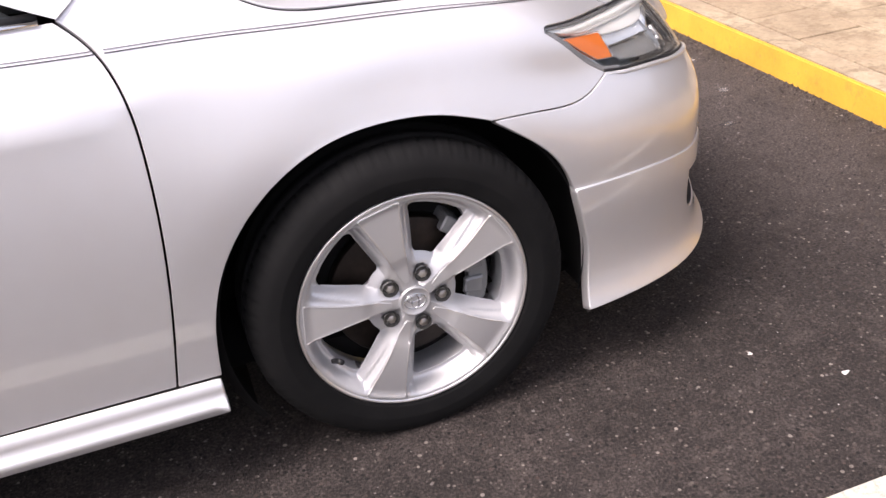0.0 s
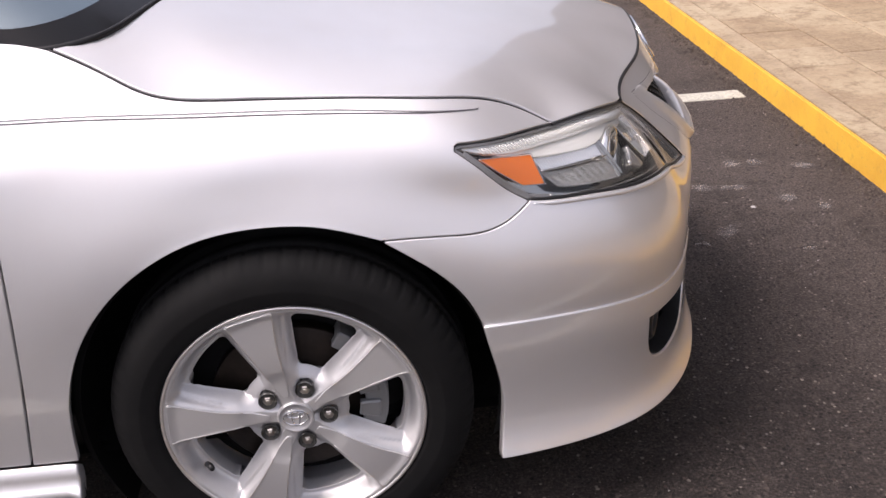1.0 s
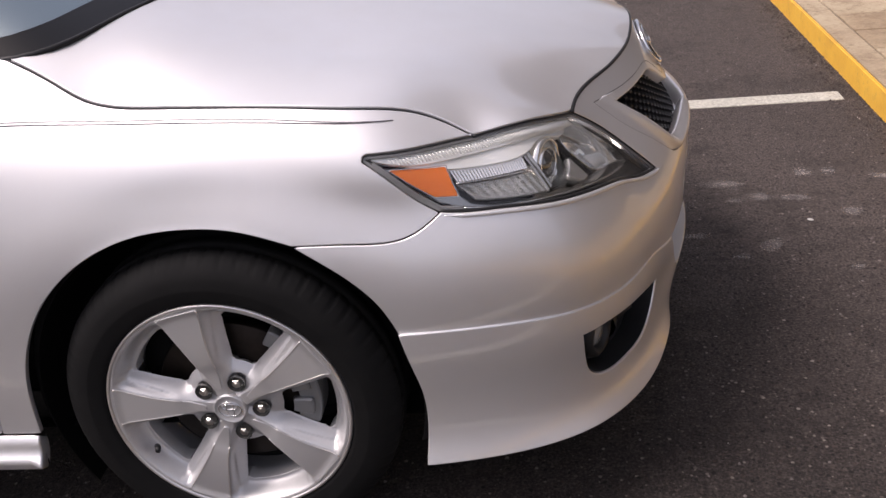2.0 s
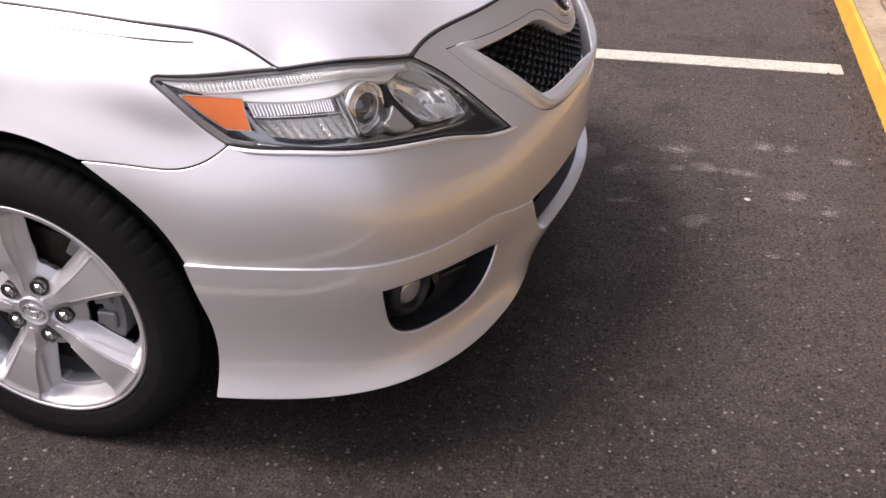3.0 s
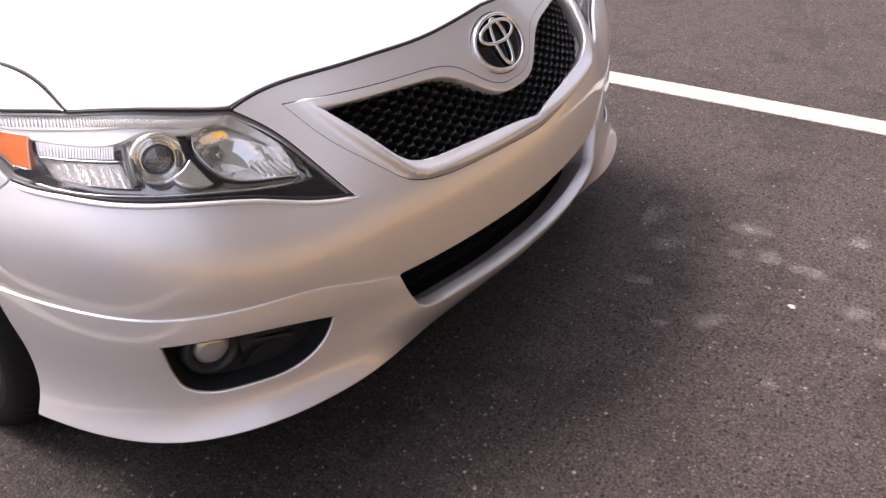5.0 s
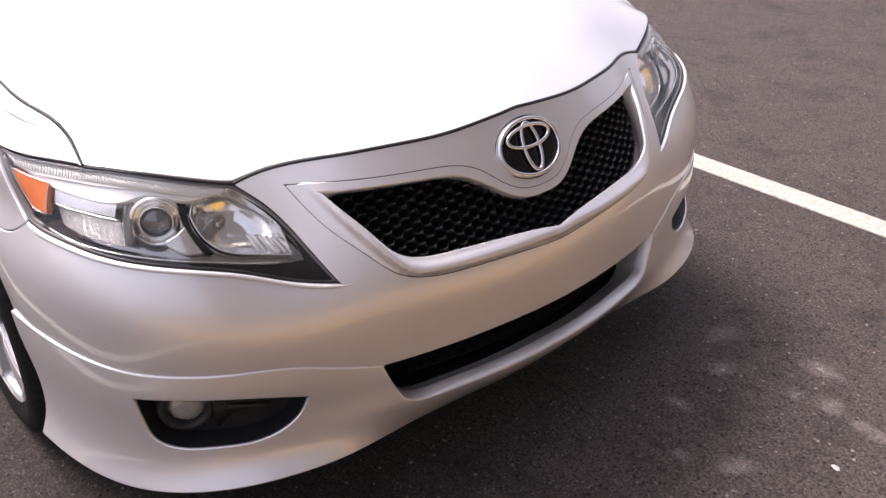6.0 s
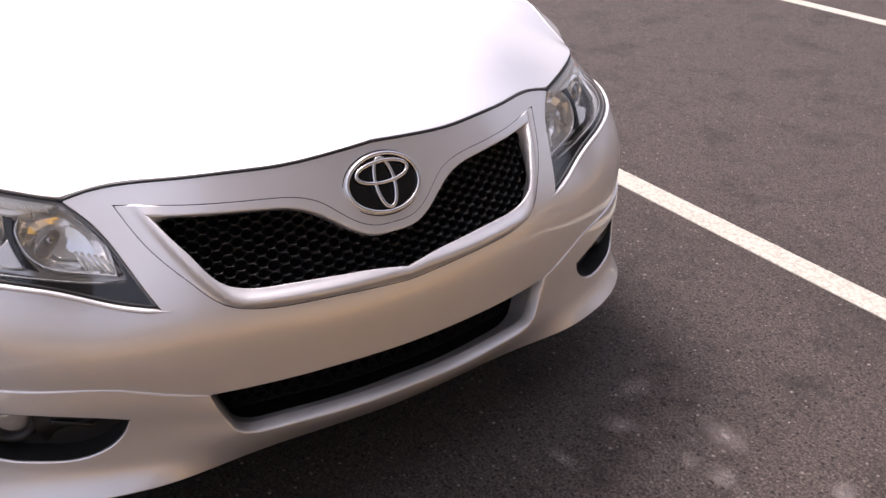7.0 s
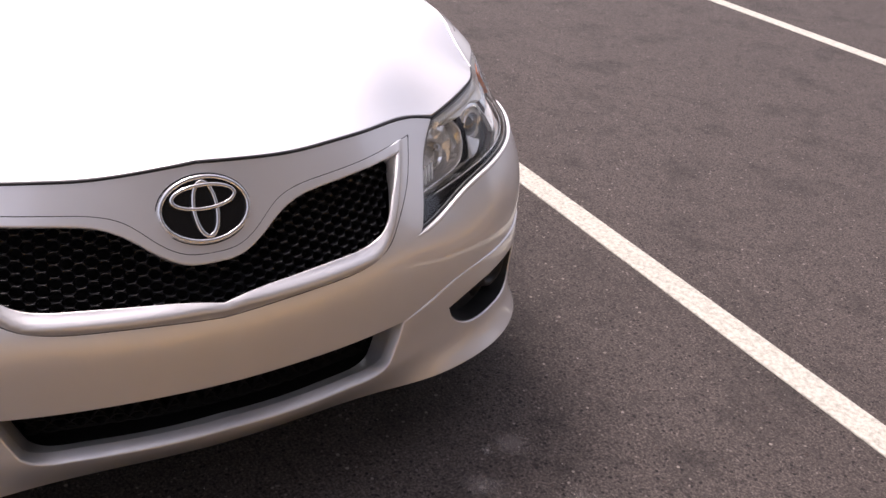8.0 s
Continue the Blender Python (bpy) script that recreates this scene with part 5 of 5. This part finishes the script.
low = run(mirrored(SCREEN_LOW), 0.03)
top = run(mirrored(SCREEN_TOP), 0.03)
top = spline(np.linspace(0, 1, len(top)), top, np.linspace(0, 1, len(low)))
rows = [low + (top - low) * t + np.array((0, 0, 0.05 * t * (1 - t))) for t in np.linspace(0, 1, 14)]
screen = loft("windscreen", rows, GLASS, car, "tinted windscreen")
screen.visible_shadow = False
band = [low + (top - low) * t + np.array((0, 0, 0.05 * t * (1 - t) + 0.0025)) for t in (0.0, 0.015, 0.03, 0.045, 0.058)]
loft("screen_band", band, GLOSS_BLACK, car, "black printed band of the windscreen")
seal_v, seal_f = tube(low + np.array((0.004, 0, -0.002)), 0.006, sides=8)
solid("screen_seal", seal_v, seal_f, BLACK, car, "black rubber seal")
# scuttle under the wipers, from the bonnet's rear edge to the screen
cowl3 = np.c_[cowl_flat, hood_height(cowl_flat)]
cowl3 = np.vstack([cowl3[::-1], (cowl3 * (1, -1, 1))[1:]])
low2 = run(mirrored(SCREEN_LOW[3:]), 0.03)
cowl3 = spline(np.linspace(0, 1, len(cowl3)), cowl3, np.linspace(0, 1, len(low2)))
loft("scuttle", [cowl3 - np.array((0, 0, 0.012)), (cowl3 + low2) / 2 - np.array((0, 0, 0.012)), low2 - np.array((0, 0, 0.004))], BLACK, car, "black plastic scuttle")
w = np.linspace(0, 1, 40)
at = np.interp(w, [0, 1], [0.10, 0.48]) * (len(low) - 1)
lo3, hi3 = spline(np.arange(len(low)), low, at), spline(np.arange(len(low)), top, at)
v, f = tube(lo3 + (hi3 - lo3) * (0.035 + 0.02 * w)[:, None] + np.array((0.008, 0, 0.012)), 0.011, sides=8, flat=1.0)
solid("wiper", v, f, BLACK, car, "black wiper arm")
for side in (-1, 1):
    # pillar between windscreen and side glass
    a = run([(-0.428, 0.718, 0.987), (-0.50, 0.675, 1.007), (-0.62, 0.64, 1.088), (-0.85, 0.575, 1.25), (-1.09, 0.52, 1.405), (-1.3, 0.53, 1.435), (-2.0, 0.54, 1.43), (-2.5, 0.53, 1.36)], 0.05)
    b = run([(-0.502, 0.788, 0.941), (-0.60, 0.768, 0.985), (-0.72, 0.73, 1.065), (-0.92, 0.63, 1.24), (-1.13, 0.575, 1.365), (-1.3, 0.575, 1.39), (-2.0, 0.585, 1.385), (-2.55, 0.57, 1.30)], 0.05)
    b = spline(np.linspace(0, 1, len(b)), b, np.linspace(0, 1, len(a)))
    mid = (a + b) / 2 + np.array((0.008, 0.012, 0.012)) * np.clip(np.arange(len(a)) / 5, 0.15, 1)[:, None]
    loft("roof_pillar", [a * (1, side, 1), mid * (1, side, 1), b * (1, side, 1)], SILVER, car, "silver roof pillar")
    belt = skin(UPPER, np.linspace(2.08, 4.2, 30), np.interp(np.linspace(2.08, 4.2, 30), [2.06, 3.08, 4.2], [0.936, 0.957, 0.977])) * (1, side, 1)
    rail = spline(np.linspace(0, 1, len(b)), b, np.linspace(0.08, 1, 30)) * (1, side, 1)
    g = loft("side_window", [belt - np.array((0, side * 0.012, 0.01)), belt * 0.5 + rail * 0.5 + np.array((0, side * 0.02, 0)), rail], GLASS, car, "dark side window")
    g.visible_shadow = False
    v, f = tube(belt + np.array((0, 0, 0.002)), 0.006, sides=8)
    solid("belt_trim", v, f, CHROME, car, "bright belt trim")
    v, f = tube(belt + np.array((0, -side * 0.012, 0.008)), 0.009, sides=8)
    solid("window_seal", v, f, BLACK, car, "black window seal")
roof = [np.array([(x, y, z - 0.10 * (y / 0.53) ** 2 * 0.35) for y in np.linspace(-0.53, 0.53, 15)]) for x, z in ((-0.97, 1.441), (-1.2, 1.462), (-1.6, 1.468), (-2.0, 1.46), (-2.4, 1.425), (-2.5, 1.40))]
loft("roof", roof, SILVER, car, "silver roof")
rear = [np.array([(x, y, z) for y in np.linspace(-w, w, 9)]) for x, z, w in ((-2.5, 1.39, 0.53), (-2.8, 1.24, 0.60), (-3.1, 1.08, 0.66))]
loft("rear_window", rear, GLASS, car, "dark rear window")
deck = [np.array([(x, y, z - 0.03 * (y / w) ** 2) for y in np.linspace(-w, w, 9)]) for x, z, w in ((-3.05, 1.06, 0.80), (-3.3, 1.055, 0.78), (-3.6, 1.04, 0.68), (-3.74, 1.01, 0.55))]
loft("boot_lid", deck, SILVER, car, "silver boot lid")
part("dashboard", box((-1.0, -0.70, 0.80), (-0.30, 0.70, 0.93), 0.04, 3), DARK, car, "black dashboard")
part("cabin_floor", box((-3.0, -0.72, 0.24), (-0.45, 0.72, 0.5), 0.02), DARK, car, "dark cabin floor and seats")


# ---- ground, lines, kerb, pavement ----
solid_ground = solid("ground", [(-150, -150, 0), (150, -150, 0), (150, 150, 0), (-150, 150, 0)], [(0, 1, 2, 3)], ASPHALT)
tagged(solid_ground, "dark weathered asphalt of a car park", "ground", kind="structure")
for y0, y1, x0 in ((1.495, 1.597, -4.2), (4.36, 4.46, -5.5), (-1.490, -1.398, -4.2)):
    line = part("parking_line", box((x0, y0, -0.01), (1.80, y1, 0.004), 0.002), WHITE_LINE)
    tagged(line, "white painted parking line on asphalt", "road marking", "parking lines", "structure")
KERB_X = 1.87
pavement = part("pavement", box((KERB_X + 0.05, -12, -0.05), (4.5, 14, 0.103)), MORTAR)
tagged(pavement, "beige stone slab pavement", "pavement", kind="structure")
stone = part("kerb_stone", box((KERB_X + 0.006, -12, -0.05), (KERB_X + 0.13, 14, 0.113), 0.010, 2), SLAB, pavement)
part("kerb_paint", box((KERB_X, -12, -0.05), (KERB_X + 0.016, 14, 0.111), 0.006, 2), YELLOW, stone, "yellow painted face of the kerb")
# slabs in courses along the kerb
dice = random.Random(5)
slab_x = KERB_X + 0.134
for wide in (0.30, 0.31, 0.30, 0.31, 0.30, 0.31, 0.30, 0.31):
    y = -5.0 - dice.choice((0.0, 0.15))
    while y < 7.0:
        long = dice.choice((0.30, 0.30, 0.46, 0.61))
        part("slab", box((slab_x, y, 0.09), (slab_x + wide - 0.007, y + long - 0.007, 0.112 + dice.uniform(-0.0015, 0.0015)), 0.003), SLAB, pavement)
        y += long
    slab_x += wide
# unseen wall, placed and sized to keep sky light off the car's front
wall = tagged(part("sky_block_wall", box((4.5, -2.3, -0.1), (9.0, 11.0, 16.0)), BLOCKING_WALL), "unseen dark wall added beyond the pavement to block sky light", "wall", kind="structure")

# ---- small things on the ground ----
def blot(x, y, rx, ry, turn, seed, height=0.0012):
    """A flat uneven patch."""
    d = random.Random(seed)
    bm = bmesh.new()
    k = 22
    loop = []
    for i in range(k):
        a = 2 * math.pi * i / k
        r = 1 + 0.35 * math.sin(2 * a + seed) * d.random() + 0.25 * (d.random() - 0.5)
        u, v = rx * r * math.cos(a), ry * r * math.sin(a)
        loop.append(bm.verts.new((x + u * math.cos(turn) - v * math.sin(turn), y + u * math.sin(turn) + v * math.cos(turn), 0.0005)))
    bm.faces.new(loop)
    for v in bm.verts:
        v.co.z = height
    return bm


PATCHES = ((0.935, 0.677, 0.040, 0.030, 0.7), (1.022, 0.537, 0.045, 0.022, 0.9), (1.19, 0.72, 0.05, 0.03, 0.3), (1.287, 0.612, 0.032, 0.022, 0.5), (1.47, 0.795, 0.03, 0.022, 0.2), (1.55, 0.79, 0.028, 0.016, 0.4),
           (1.71, 0.73, 0.034, 0.022, 0.1), (1.26, 0.27, 0.045, 0.02, 0.9), (1.045, 0.345, 0.04, 0.015, 0.4), (1.165, 0.203, 0.024, 0.013, 0.1), (1.54, 0.475, 0.03, 0.02, 1.2), (1.632, 0.391, 0.024, 0.014, 0.6),
           (1.462, 0.121, 0.018, 0.012, 0.2), (1.372, 0.59, 0.02, 0.02, 0.0), (1.207, 0.586, 0.024, 0.018, 1.0), (1.415, 0.59, 0.026, 0.018, 0.4), (0.93, 0.612, 0.018, 0.010, 0.8))
for k, (x, y, rx, ry, t) in enumerate(PATCHES):
    tagged(part("mud_patch", blot(x, y, rx * 1.5, ry * 1.7, t, k + 1), MUD), "faint pale scuff of dried mud on the asphalt", "mud", "mud patches")


def scrap(x, y, size, seed):
    d = random.Random(seed)
    bm = bmesh.new()
    bmesh.ops.create_icosphere(bm, subdivisions=2, radius=size)
    for v in bm.verts:
        n = noise.noise(v.co * 60 / (size * 60) + Vector((seed, 0, 0)))
        v.co = Vector((x + v.co.x * (1 + n) * 1.2, y + v.co.y * (0.6 + n), max(0.0, size * 0.25 + v.co.z * 0.35 * (1 + n))))
    return bm


for k, (x, y, size) in enumerate(((1.404, 0.424, 0.0075), (0.883, -1.124, 0.0075), (0.741, -0.98, 0.005))):
    tagged(part("paper_scrap", scrap(x, y, size, k), SCRAP, smooth=False), "small crumpled pale scrap lying on the asphalt", "litter", "scraps")


def pebbles(spots, material, name, label, category):
    v, f = [], []
    d = random.Random(11)
    for x, y, z, r in spots:
        k = len(v)
        a = d.random() * 6.28
        for i in range(5):
            t = a + i * 1.2566
            v.append((x + r * math.cos(t) * (0.7 + 0.5 * d.random()), y + r * math.sin(t) * (0.7 + 0.5 * d.random()), z - 0.001))
        v.append((x + r * 0.2 * d.random(), y, z + r * (0.5 + 0.5 * d.random())))
        f += [(k + i, k + (i + 1) % 5, k + 5) for i in range(5)]
    return tagged(solid(name, v, f, material, smooth=False), label, category, kind="stuff")


d = random.Random(3)
pebbles([(d.uniform(-1.2, 1.85), d.uniform(-2.0, 4.5), 0.0, d.uniform(0.001, 0.0026)) for _ in range(260)], SCRAP, "pale_grit", "scattered pale grit on the asphalt", "grit")
pebbles([(d.uniform(-1.2, 1.85), d.uniform(-2.0, 4.5), 0.0, d.uniform(0.002, 0.006)) for _ in range(1500)], GRIT, "grey_grit", "scattered grey grit on the asphalt", "grit")
pebbles([(KERB_X - abs(d.gauss(0, 0.045)) - 0.002, d.uniform(-1.5, 5.0), 0.0, d.uniform(0.003, 0.010)) for _ in range(2600)], ASPHALT, "kerb_gravel", "loose dark gravel along the foot of the kerb", "gravel")
